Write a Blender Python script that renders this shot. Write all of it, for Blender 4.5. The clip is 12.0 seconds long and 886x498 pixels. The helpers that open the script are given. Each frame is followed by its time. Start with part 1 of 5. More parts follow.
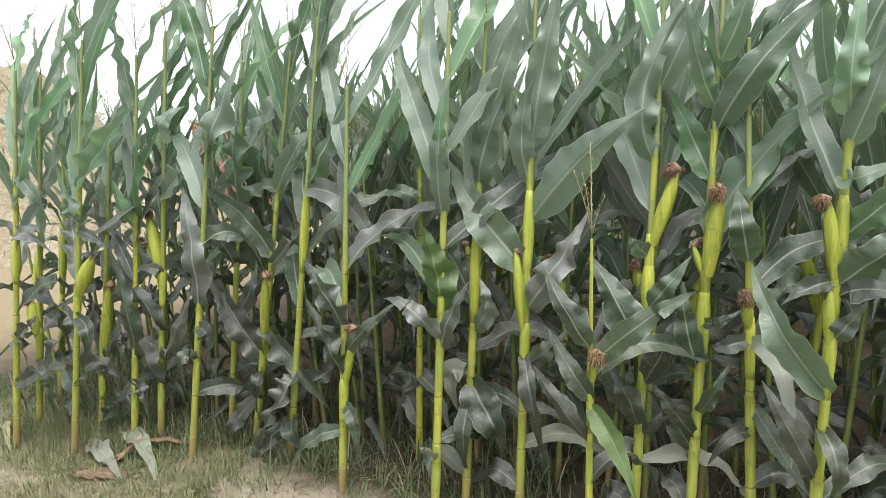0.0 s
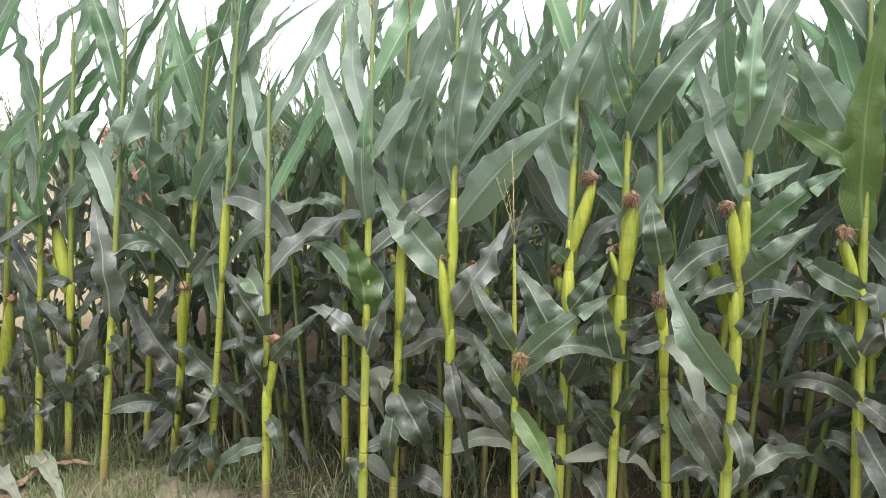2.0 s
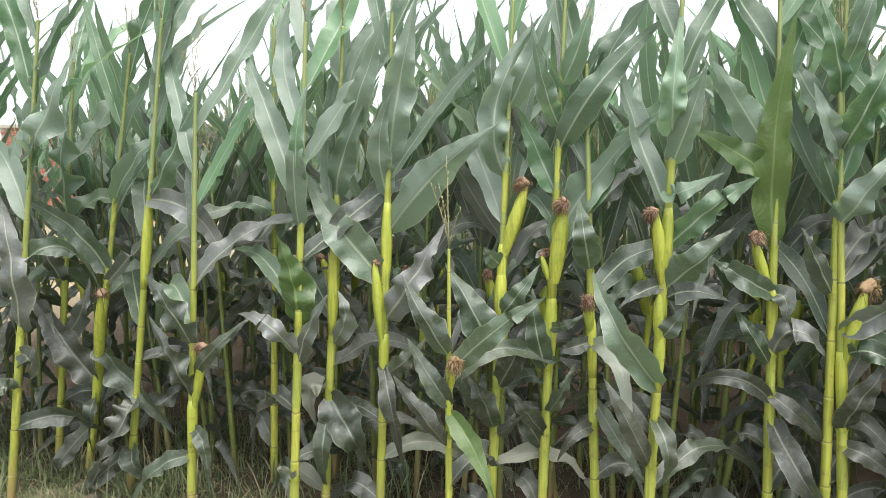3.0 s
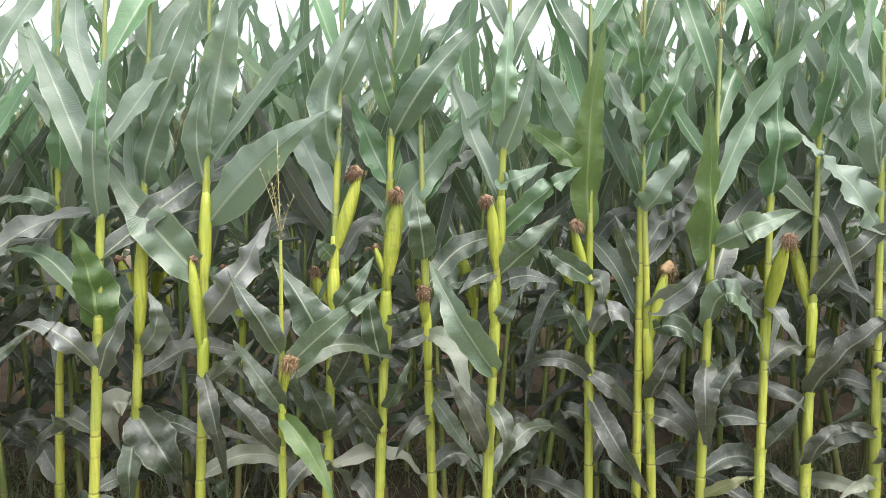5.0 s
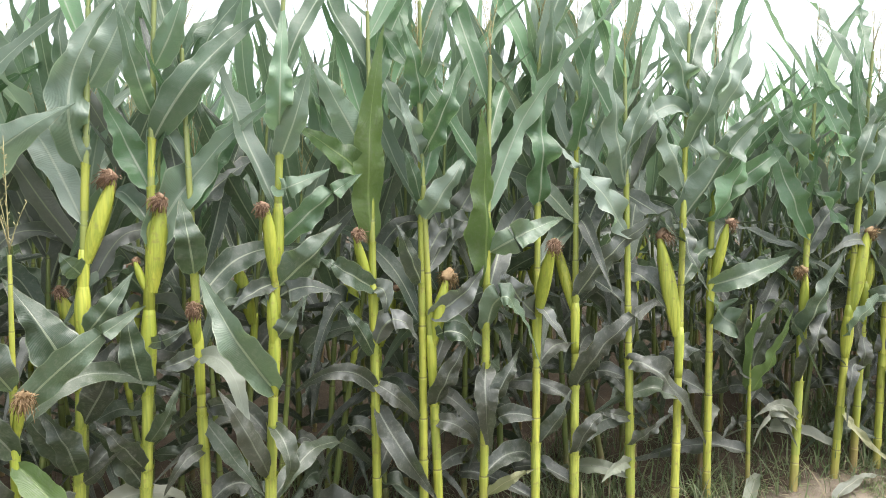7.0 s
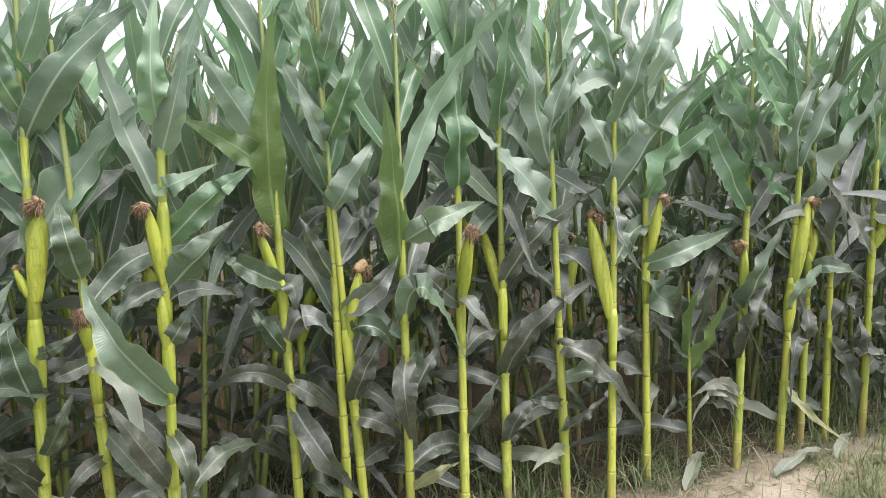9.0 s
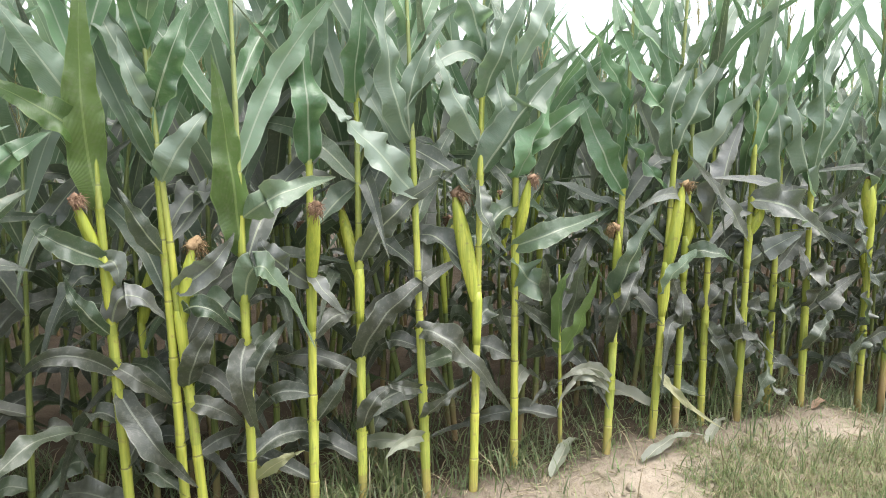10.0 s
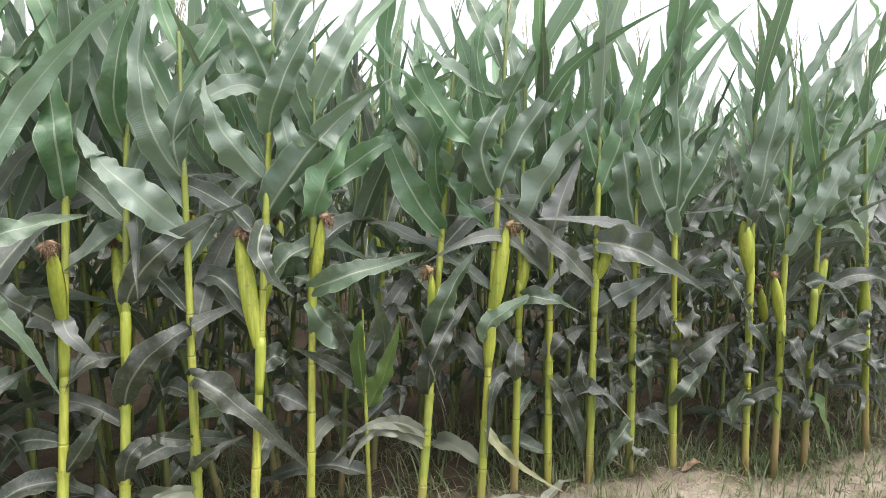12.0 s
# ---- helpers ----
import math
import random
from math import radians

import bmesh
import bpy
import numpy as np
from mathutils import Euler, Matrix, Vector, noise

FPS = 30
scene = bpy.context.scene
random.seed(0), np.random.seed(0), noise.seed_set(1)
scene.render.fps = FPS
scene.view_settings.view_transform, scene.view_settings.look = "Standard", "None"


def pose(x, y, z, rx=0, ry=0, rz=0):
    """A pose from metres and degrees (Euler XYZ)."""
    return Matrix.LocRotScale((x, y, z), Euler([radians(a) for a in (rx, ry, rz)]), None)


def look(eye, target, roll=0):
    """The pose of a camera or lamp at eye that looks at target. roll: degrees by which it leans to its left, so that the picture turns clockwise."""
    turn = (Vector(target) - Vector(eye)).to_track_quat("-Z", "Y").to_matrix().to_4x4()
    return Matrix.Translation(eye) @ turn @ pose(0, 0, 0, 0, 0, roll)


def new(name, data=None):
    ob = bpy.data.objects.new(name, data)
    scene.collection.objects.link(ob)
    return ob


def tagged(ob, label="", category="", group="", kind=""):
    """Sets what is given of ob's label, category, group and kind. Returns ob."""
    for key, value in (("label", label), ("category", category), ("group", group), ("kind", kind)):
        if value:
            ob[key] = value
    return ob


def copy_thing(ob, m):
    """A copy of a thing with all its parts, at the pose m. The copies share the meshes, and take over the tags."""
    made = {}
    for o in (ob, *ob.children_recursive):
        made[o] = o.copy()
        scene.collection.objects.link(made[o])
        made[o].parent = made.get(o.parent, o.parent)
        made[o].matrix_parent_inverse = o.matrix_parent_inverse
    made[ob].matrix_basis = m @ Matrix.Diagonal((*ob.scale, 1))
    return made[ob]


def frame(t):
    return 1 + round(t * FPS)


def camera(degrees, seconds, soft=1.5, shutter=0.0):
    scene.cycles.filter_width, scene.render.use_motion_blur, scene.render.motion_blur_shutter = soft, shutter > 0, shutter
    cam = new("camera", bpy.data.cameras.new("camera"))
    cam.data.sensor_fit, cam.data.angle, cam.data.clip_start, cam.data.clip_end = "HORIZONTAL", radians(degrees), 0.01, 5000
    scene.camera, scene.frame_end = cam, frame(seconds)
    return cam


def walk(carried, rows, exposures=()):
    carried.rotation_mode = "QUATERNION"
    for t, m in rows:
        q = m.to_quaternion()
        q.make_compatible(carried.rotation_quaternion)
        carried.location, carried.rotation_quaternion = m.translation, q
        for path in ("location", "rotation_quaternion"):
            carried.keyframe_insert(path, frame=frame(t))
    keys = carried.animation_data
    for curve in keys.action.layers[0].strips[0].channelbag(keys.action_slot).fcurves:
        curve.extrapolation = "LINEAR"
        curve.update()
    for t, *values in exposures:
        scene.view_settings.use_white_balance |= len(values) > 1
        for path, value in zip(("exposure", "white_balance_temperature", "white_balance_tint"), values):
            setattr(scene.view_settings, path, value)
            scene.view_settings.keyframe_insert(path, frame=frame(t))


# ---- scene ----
cam = camera(67.0, 12.0, soft=0.7)
PATH = [
    (0, (0.924, -2.028, 1.294), (-0.035, -0.295, 1.019), -2.5),
    (0.5, (0.919, -2.036, 1.292), (-0.002, -0.282, 1.019), -2.5),
    (1, (0.922, -2.038, 1.295), (0.048, -0.259, 1.029), -2.5),
    (1.5, (0.916, -2.037, 1.288), (0.091, -0.234, 1.028), -2.2),
    (2, (0.924, -2.041, 1.281), (0.17, -0.206, 1.031), -2.1),
    (2.5, (0.909, -2.048, 1.287), (0.243, -0.18, 1.028), -2.2),
    (3, (0.897, -2.057, 1.285), (0.356, -0.147, 1.04), -1.4),
    (3.2, (0.89, -2.064, 1.281), (0.4, -0.14, 1.036), -1.5),
    (5, (0.759, -2.014, 1.199), (0.83, -0.026, 0.997), -0.5),
    (5.5, (0.79, -1.978, 1.189), (1.071, -0.007, 1.001), 0.2),
    (6, (0.783, -1.956, 1.172), (1.268, -0.023, 1.01), 0.0),
    (6.5, (0.802, -1.966, 1.178), (1.382, -0.059, 1.012), 0.2),
    (7, (0.795, -1.957, 1.175), (1.475, -0.083, 1.015), -0.2),
    (7.2, (0.793, -1.959, 1.172), (1.512, -0.1, 1.01), -0.2),
    (9, (1.068, -1.957, 1.22), (1.759, -0.096, 0.973), -2.3),
    (9.5, (1.213, -1.954, 1.169), (2.03, -0.151, 0.88), -3.8),
    (10, (1.413, -1.989, 1.177), (2.222, -0.184, 0.882), -1.0),
    (10.5, (1.622, -2.104, 1.218), (2.304, -0.244, 0.943), 0.9),
    (11, (1.817, -2.219, 1.213), (2.499, -0.355, 0.974), 0.8),
    (11.5, (2.051, -2.222, 1.177), (2.709, -0.339, 1.021), 1.1),
    (12, (2.261, -2.179, 1.184), (2.958, -0.315, 0.985), -0.6),
]
walk(cam, [(t, look(eye, target, roll)) for t, eye, target, roll in PATH], exposures=[(0, 2.04), (2, 2.16), (3.2, 2.28), (5.5, 2.50), (6, 2.54), (7.2, 2.40), (9, 2.35), (9.5, 2.42), (10, 2.51), (10.5, 2.62), (11, 2.57), (12, 2.16)])

# ---- light: bright hazy daylight ----
world = bpy.data.worlds.new("world")
scene.world = world
world.use_nodes = True
wn, wl = world.node_tree.nodes, world.node_tree.links
sky = wn.new("ShaderNodeTexSky")
sky.sky_type, sky.sun_disc = "NISHITA", False
sky.sun_elevation, sky.sun_rotation = radians(68), radians(135)
sky.air_density, sky.dust_density, sky.ozone_density = 1.0, 1.5, 1.0
haze = wn.new("ShaderNodeHueSaturation")
haze.inputs["Saturation"].default_value = 0.36
wl.new(sky.outputs[0], haze.inputs["Color"])
wl.new(haze.outputs[0], wn["Background"].inputs["Color"])
wn["Background"].inputs["Strength"].default_value = 0.085
sun = new("sun", bpy.data.lights.new("sun", "SUN"))
sun.data.energy, sun.data.angle, sun.data.color = 1.4, radians(42), (1.0, 0.97, 0.92)
sun.matrix_world = look((0, 0, 0), (-0.26, 0.26, -0.93))


# ---- materials ----
def material(name, rough=0.6, spec=0.5):
    m = bpy.data.materials.new(name)
    m.use_nodes = True
    b = m.node_tree.nodes["Principled BSDF"]
    b.inputs["Roughness"].default_value = rough
    b.inputs["Specular IOR Level"].default_value = spec
    return m, m.node_tree.nodes, m.node_tree.links, b


def tex(n, l, kind, vec, scale, detail=4.0, rough=0.55):
    t = n.new("ShaderNodeTexNoise" if kind == "noise" else "ShaderNodeTexVoronoi")
    t.inputs["Scale"].default_value = scale
    if kind == "noise":
        t.inputs["Detail"].default_value, t.inputs["Roughness"].default_value = detail, rough
    if vec is not None:
        l.new(vec, t.inputs["Vector"])
    return t


def ramp(n, l, src, stops):
    r = n.new("ShaderNodeValToRGB")
    while len(r.color_ramp.elements) < len(stops):
        r.color_ramp.elements.new(0.5)
    for e, (p, c) in zip(r.color_ramp.elements, stops):
        e.position, e.color = p, (*c, 1)
    l.new(src, r.inputs[0])
    return r.outputs[0]


def mix(n, l, fac, a, b, kind="MIX"):
    x = n.new("ShaderNodeMix")
    x.data_type, x.blend_type = "RGBA", kind
    for socket, value in ((x.inputs[0], fac), (x.inputs[6], a), (x.inputs[7], b)):
        if isinstance(value, (int, float)):
            socket.default_value = value
        elif isinstance(value, tuple):
            socket.default_value = (*value, 1)
        else:
            l.new(value, socket)
    return x.outputs[2]


def calc(n, l, op, a, b=0.0):
    x = n.new("ShaderNodeMath")
    x.operation = op
    for socket, value in zip(x.inputs, (a, b)):
        if isinstance(value, (int, float)):
            socket.default_value = value
        else:
            l.new(value, socket)
    return x.outputs[0]


def bump(n, l, b, height, strength, distance):
    x = n.new("ShaderNodeBump")
    x.inputs["Strength"].default_value, x.inputs["Distance"].default_value = strength, distance
    l.new(height, x.inputs["Height"])
    l.new(x.outputs[0], b.inputs["Normal"])
    return x


def blade_material(name, dark, light, rib, thin, rough, dry=(0.30, 0.24, 0.13), worn=0.5, green=0.85):
    """A grass blade: pale midrib, fine lengthwise veins, blotches, browned tip and edges, light passing through."""
    m, n, l, b = material(name, rough, 1.0)
    b.inputs["Coat Weight"].default_value, b.inputs["Coat Roughness"].default_value = 0.12, 0.45
    uv = n.new("ShaderNodeUVMap").outputs[0]
    sep = n.new("ShaderNodeSeparateXYZ")
    l.new(uv, sep.inputs[0])
    u, v = sep.outputs[0], sep.outputs[1]
    geo = n.new("ShaderNodeNewGeometry")
    obj = n.new("ShaderNodeObjectInfo")
    where = n.new("ShaderNodeTexCoord").outputs["Object"]
    big = tex(n, l, "noise", where, 5.0, 3.0)
    fine = tex(n, l, "noise", where, 70.0, 5.0, 0.65)
    each = n.new("ShaderNodeTexWhiteNoise")
    each.noise_dimensions = "2D"
    pair = n.new("ShaderNodeCombineXYZ")
    l.new(obj.outputs["Random"], pair.inputs[0])
    l.new(geo.outputs["Random Per Island"], pair.inputs[1])
    l.new(pair.outputs[0], each.inputs["Vector"])
    tone = calc(n, l, "ADD", calc(n, l, "MULTIPLY", calc(n, l, "POWER", each.outputs["Value"], 1.5), 0.85), calc(n, l, "MULTIPLY", big.outputs[0], 0.35))
    col = ramp(n, l, tone, [(0.12, dark), (0.95, light)])
    keen = n.new("ShaderNodeSeparateColor")
    l.new(each.outputs["Color"], keen.inputs[0])
    fresh = n.new("ShaderNodeMapRange")
    fresh.inputs[1].default_value, fresh.inputs[2].default_value, fresh.inputs[4].default_value = 0.54, 0.70, green
    l.new(keen.outputs[2], fresh.inputs[0])
    col = mix(n, l, fresh.outputs[0], col, mix(n, l, 1.0, col, (0.66, 1.06, 0.58), "MULTIPLY"))
    wave = calc(n, l, "SINE", calc(n, l, "MULTIPLY", u, 210.0))
    col = mix(n, l, calc(n, l, "MULTIPLY", calc(n, l, "ADD", wave, 1.0), 0.05), col, light)
    off = calc(n, l, "ABSOLUTE", calc(n, l, "SUBTRACT", u, 0.5))
    ribw = calc(n, l, "SUBTRACT", 0.042, calc(n, l, "MULTIPLY", v, 0.034))
    ribm = calc(n, l, "LESS_THAN", off, ribw)
    col = mix(n, l, calc(n, l, "MULTIPLY", ribm, 0.7), col, rib)
    rim = calc(n, l, "GREATER_THAN", off, 0.472)
    col = mix(n, l, calc(n, l, "MULTIPLY", rim, 0.4), col, rib)
    edge = calc(n, l, "ADD", calc(n, l, "MULTIPLY", off, 0.9), calc(n, l, "MULTIPLY", v, 0.35))
    edge = calc(n, l, "ADD", edge, calc(n, l, "MULTIPLY", fine.outputs[0], 0.35))
    edge = calc(n, l, "ADD", edge, calc(n, l, "MULTIPLY", big.outputs[0], 0.3))
    worn_m = n.new("ShaderNodeMapRange")
    worn_m.inputs[1].default_value, worn_m.inputs[2].default_value = 1.02, 1.15
    worn_m.inputs[4].default_value = worn
    l.new(edge, worn_m.inputs[0])
    col = mix(n, l, worn_m.outputs[0], col, dry)
    dust = n.new("ShaderNodeMapRange")
    dust.inputs[1].default_value, dust.inputs[2].default_value, dust.inputs[4].default_value = 0.5, 0.72, 0.30
    l.new(fine.outputs[0], dust.inputs[0])
    col = mix(n, l, dust.outputs[0], col, (0.28, 0.27, 0.22))
    l.new(col, b.inputs["Base Color"])
    h = calc(n, l, "ADD", calc(n, l, "MULTIPLY", wave, 0.10), calc(n, l, "MULTIPLY", fine.outputs[0], 0.8))
    h = calc(n, l, "SUBTRACT", h, calc(n, l, "MULTIPLY", ribm, 1.5))
    crease = tex(n, l, "noise", where, 24.0, 2.0)
    h = calc(n, l, "ADD", h, calc(n, l, "MULTIPLY", crease.outputs[0], 2.6))
    bp = bump(n, l, b, h, 0.5, 0.0030)
    tr = n.new("ShaderNodeBsdfTranslucent")
    l.new(mix(n, l, 0.5, col, (0.27, 0.40, 0.19)), tr.inputs["Color"])
    l.new(bp.outputs[0], tr.inputs["Normal"])
    ms = n.new("ShaderNodeMixShader")
    ms.inputs[0].default_value = thin
    l.new(b.outputs[0], ms.inputs[1])
    l.new(tr.outputs[0], ms.inputs[2])
    l.new(ms.outputs[0], n["Material Output"].inputs["Surface"])
    return m


def stem_material(name, low, mid, streak, rough=0.45, joints=False):
    """Smooth green cane: lengthwise streaks, blotches, brownish rings at the joints, reddish foot."""
    m, n, l, b = material(name, rough, 0.5)
    where = n.new("ShaderNodeTexCoord").outputs["Object"]
    mp = n.new("ShaderNodeMapping")
    mp.inputs["Scale"].default_value = (140, 140, 6)
    l.new(where, mp.inputs[0])
    lines = tex(n, l, "noise", mp.outputs[0], 1.0, 3.0)
    big = tex(n, l, "noise", where, 9.0, 3.0)
    obj = n.new("ShaderNodeObjectInfo")
    tone = calc(n, l, "ADD", calc(n, l, "MULTIPLY", big.outputs[0], 0.7), calc(n, l, "MULTIPLY", obj.outputs["Random"], 0.4))
    col = ramp(n, l, tone, [(0.2, low), (0.75, mid)])
    col = mix(n, l, ramp(n, l, lines.outputs[0], [(0.38, (0, 0, 0)), (0.62, (0.75, 0.75, 0.75))]), col, streak)
    spots = tex(n, l, "noise", where, 45.0, 3.0)
    col = mix(n, l, ramp(n, l, spots.outputs[0], [(0.60, (0, 0, 0)), (0.74, (0.6, 0.6, 0.6))]), col, (0.20, 0.15, 0.06))
    if joints:
        sep = n.new("ShaderNodeSeparateXYZ")
        l.new(n.new("ShaderNodeUVMap").outputs[0], sep.inputs[0])
        part_way = calc(n, l, "FRACT", sep.outputs[1])
        ring = calc(n, l, "GREATER_THAN", calc(n, l, "ABSOLUTE", calc(n, l, "SUBTRACT", part_way, 0.5)), 0.482)
        col = mix(n, l, calc(n, l, "MULTIPLY", ring, calc(n, l, "MULTIPLY", big.outputs[0], 1.2)), col, (0.075, 0.055, 0.022))
        high = n.new("ShaderNodeSeparateXYZ")
        l.new(where, high.inputs[0])
        foot = n.new("ShaderNodeMapRange")
        foot.inputs[1].default_value, foot.inputs[2].default_value, foot.inputs[4].default_value = 0.26, 0.03, 0.8
        l.new(calc(n, l, "ADD", high.outputs[2], calc(n, l, "MULTIPLY", obj.outputs["Random"], 0.14)), foot.inputs[0])
        col = mix(n, l, foot.outputs[0], col, (0.25, 0.15, 0.085))
        young = n.new("ShaderNodeMapRange")
        young.inputs[1].default_value, young.inputs[2].default_value, young.inputs[4].default_value = 0.85, 1.3, 0.85
        l.new(high.outputs[2], young.inputs[0])
        col = mix(n, l, young.outputs[0], col, (0.20, 0.24, 0.095))
    l.new(col, b.inputs["Base Color"])
    bump(n, l, b, lines.outputs[0], 0.5, 0.003)
    return m


def fibre_material(name, a, c, rough=0.8, scale=40.0):
    m, n, l, b = material(name, rough, 0.2)
    where = n.new("ShaderNodeTexCoord").outputs["Object"]
    geo = n.new("ShaderNodeNewGeometry")
    t = tex(n, l, "noise", where, scale, 3.0)
    tone = calc(n, l, "ADD", calc(n, l, "MULTIPLY", t.outputs[0], 0.6), calc(n, l, "MULTIPLY", geo.outputs["Random Per Island"], 0.4))
    l.new(ramp(n, l, tone, [(0.2, a), (0.8, c)]), b.inputs["Base Color"])
    return m


# Besides age, canopy shade below and sky light above are put into these colours.
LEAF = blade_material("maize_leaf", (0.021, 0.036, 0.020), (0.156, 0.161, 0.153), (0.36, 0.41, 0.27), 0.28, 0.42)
LEAF_TOP_LIT = blade_material("maize_leaf_fresh_lit", (0.047, 0.104, 0.046), (0.268, 0.338, 0.275), (0.48, 0.54, 0.40), 0.48, 0.40)
LEAF_OLD_SHADED = blade_material("maize_leaf_old_shaded", (0.012, 0.017, 0.009), (0.062, 0.066, 0.048), (0.20, 0.22, 0.16), 0.20, 0.50)
LEAF_DRY = blade_material("maize_leaf_dry", (0.115, 0.122, 0.088), (0.24, 0.245, 0.185), (0.30, 0.29, 0.22), 0.25, 0.60, green=0.15)
LEAF_PALE = blade_material("maize_leaf_pale", (0.20, 0.225, 0.175), (0.31, 0.335, 0.27), (0.38, 0.40, 0.32), 0.3, 0.5, green=0.0)
LEAF_YELLOW = blade_material("maize_leaf_yellow", (0.19, 0.20, 0.075), (0.36, 0.335, 0.19), (0.38, 0.35, 0.20), 0.3, 0.55, green=0.0)
# Bright green leaves; the lime base colour is raised to look lit from behind.
LEAF_BRIGHT = blade_material("maize_leaf_bright", (0.062, 0.128, 0.024), (0.125, 0.205, 0.045), (0.28, 0.38, 0.12), 0.50, 0.42, green=0.0)
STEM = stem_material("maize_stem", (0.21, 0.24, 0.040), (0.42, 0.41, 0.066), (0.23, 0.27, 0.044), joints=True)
# Inner canes: greener, and darkened in colour for the shade within the stand.
STEM_GREEN_SHADED = stem_material("maize_stem_green_shaded", (0.075, 0.105, 0.032), (0.19, 0.215, 0.058), (0.08, 0.115, 0.03), joints=True)
HUSK = stem_material("maize_husk", (0.27, 0.31, 0.038), (0.46, 0.46, 0.070), (0.23, 0.29, 0.038), 0.5)
SHEATH = stem_material("maize_sheath", (0.21, 0.24, 0.044), (0.41, 0.42, 0.075), (0.20, 0.25, 0.044), 0.5)
SILK = fibre_material("maize_silk", (0.11, 0.060, 0.042), (0.40, 0.27, 0.18), scale=90.0)
SILK_PALE = fibre_material("maize_silk_pale", (0.13, 0.075, 0.040), (0.42, 0.30, 0.17), scale=90.0)
TASSEL = fibre_material("maize_tassel", (0.22, 0.21, 0.10), (0.42, 0.36, 0.20))
TURF = blade_material("turf_blade", (0.10, 0.115, 0.034), (0.235, 0.235, 0.085), (0.25, 0.25, 0.10), 0.3, 0.6, worn=0.8)
GRASS = blade_material("grass_blade", (0.050, 0.068, 0.020), (0.150, 0.165, 0.055), (0.17, 0.18, 0.065), 0.3, 0.6, worn=0.8)
STRAW = fibre_material("dry_straw", (0.17, 0.14, 0.085), (0.33, 0.28, 0.185), 0.7)


def ground_material():
    """Pale dusty soil with straw litter, browner among the stalks (y > 0) with shade painted in, thin turf on the lane.
    """
    m, n, l, b = material("soil", 0.95, 0.15)
    where = n.new("ShaderNodeTexCoord").outputs["Object"]
    big = tex(n, l, "noise", where, 1.3, 5.0)
    mid = tex(n, l, "noise", where, 9.0, 6.0, 0.65)
    fine = tex(n, l, "noise", where, 120.0, 4.0, 0.7)
    soil = ramp(n, l, mid.outputs[0], [(0.3, (0.24, 0.195, 0.148)), (0.7, (0.47, 0.40, 0.32))])
    turf = ramp(n, l, fine.outputs[0], [(0.3, (0.08, 0.082, 0.034)), (0.7, (0.19, 0.175, 0.09))])
    cover = ramp(n, l, calc(n, l, "ADD", calc(n, l, "MULTIPLY", big.outputs[0], 0.7), calc(n, l, "MULTIPLY", mid.outputs[0], 0.4)), [(0.60, (0, 0, 0)), (0.74, (1, 1, 1))])
    col = mix(n, l, cover, soil, turf)
    sep = n.new("ShaderNodeSeparateXYZ")
    l.new(where, sep.inputs[0])
    lawn = n.new("ShaderNodeMapRange")
    lawn.inputs[1].default_value, lawn.inputs[2].default_value, lawn.inputs[4].default_value = -0.46, -0.62, 0.75
    l.new(calc(n, l, "ADD", sep.outputs[1], calc(n, l, "MULTIPLY", calc(n, l, "SUBTRACT", big.outputs[0], 0.5), 0.5)), lawn.inputs[0])
    col = mix(n, l, lawn.outputs[0], col, turf)
    # Brown field soil, its colour darkened further for the shade among the stalks.
    field_shade = n.new("ShaderNodeMapRange")
    field_shade.inputs[1].default_value, field_shade.inputs[2].default_value = -0.15, 0.08
    l.new(calc(n, l, "ADD", sep.outputs[1], calc(n, l, "MULTIPLY", calc(n, l, "SUBTRACT", mid.outputs[0], 0.5), 0.5)), field_shade.inputs[0])
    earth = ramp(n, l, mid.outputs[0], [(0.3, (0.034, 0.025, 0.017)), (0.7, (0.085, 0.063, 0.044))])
    col = mix(n, l, field_shade.outputs[0], col, earth)
    far = n.new("ShaderNodeMapRange")
    far.inputs[1].default_value, far.inputs[2].default_value = -3.0, -4.6
    l.new(calc(n, l, "ADD", sep.outputs[0], calc(n, l, "MULTIPLY", big.outputs[0], 1.0)), far.inputs[0])
    straw = ramp(n, l, fine.outputs[0], [(0.3, (0.22, 0.175, 0.10)), (0.7, (0.37, 0.31, 0.20))])
    col = mix(n, l, far.outputs[0], col, straw)
    col = mix(n, l, calc(n, l, "MULTIPLY", fine.outputs[0], 0.35), col, (0.13, 0.10, 0.07))
    l.new(col, b.inputs["Base Color"])
    bump(n, l, b, calc(n, l, "ADD", mid.outputs[0], calc(n, l, "MULTIPLY", fine.outputs[0], 0.4)), 1.0, 0.03)
    return m


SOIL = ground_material()


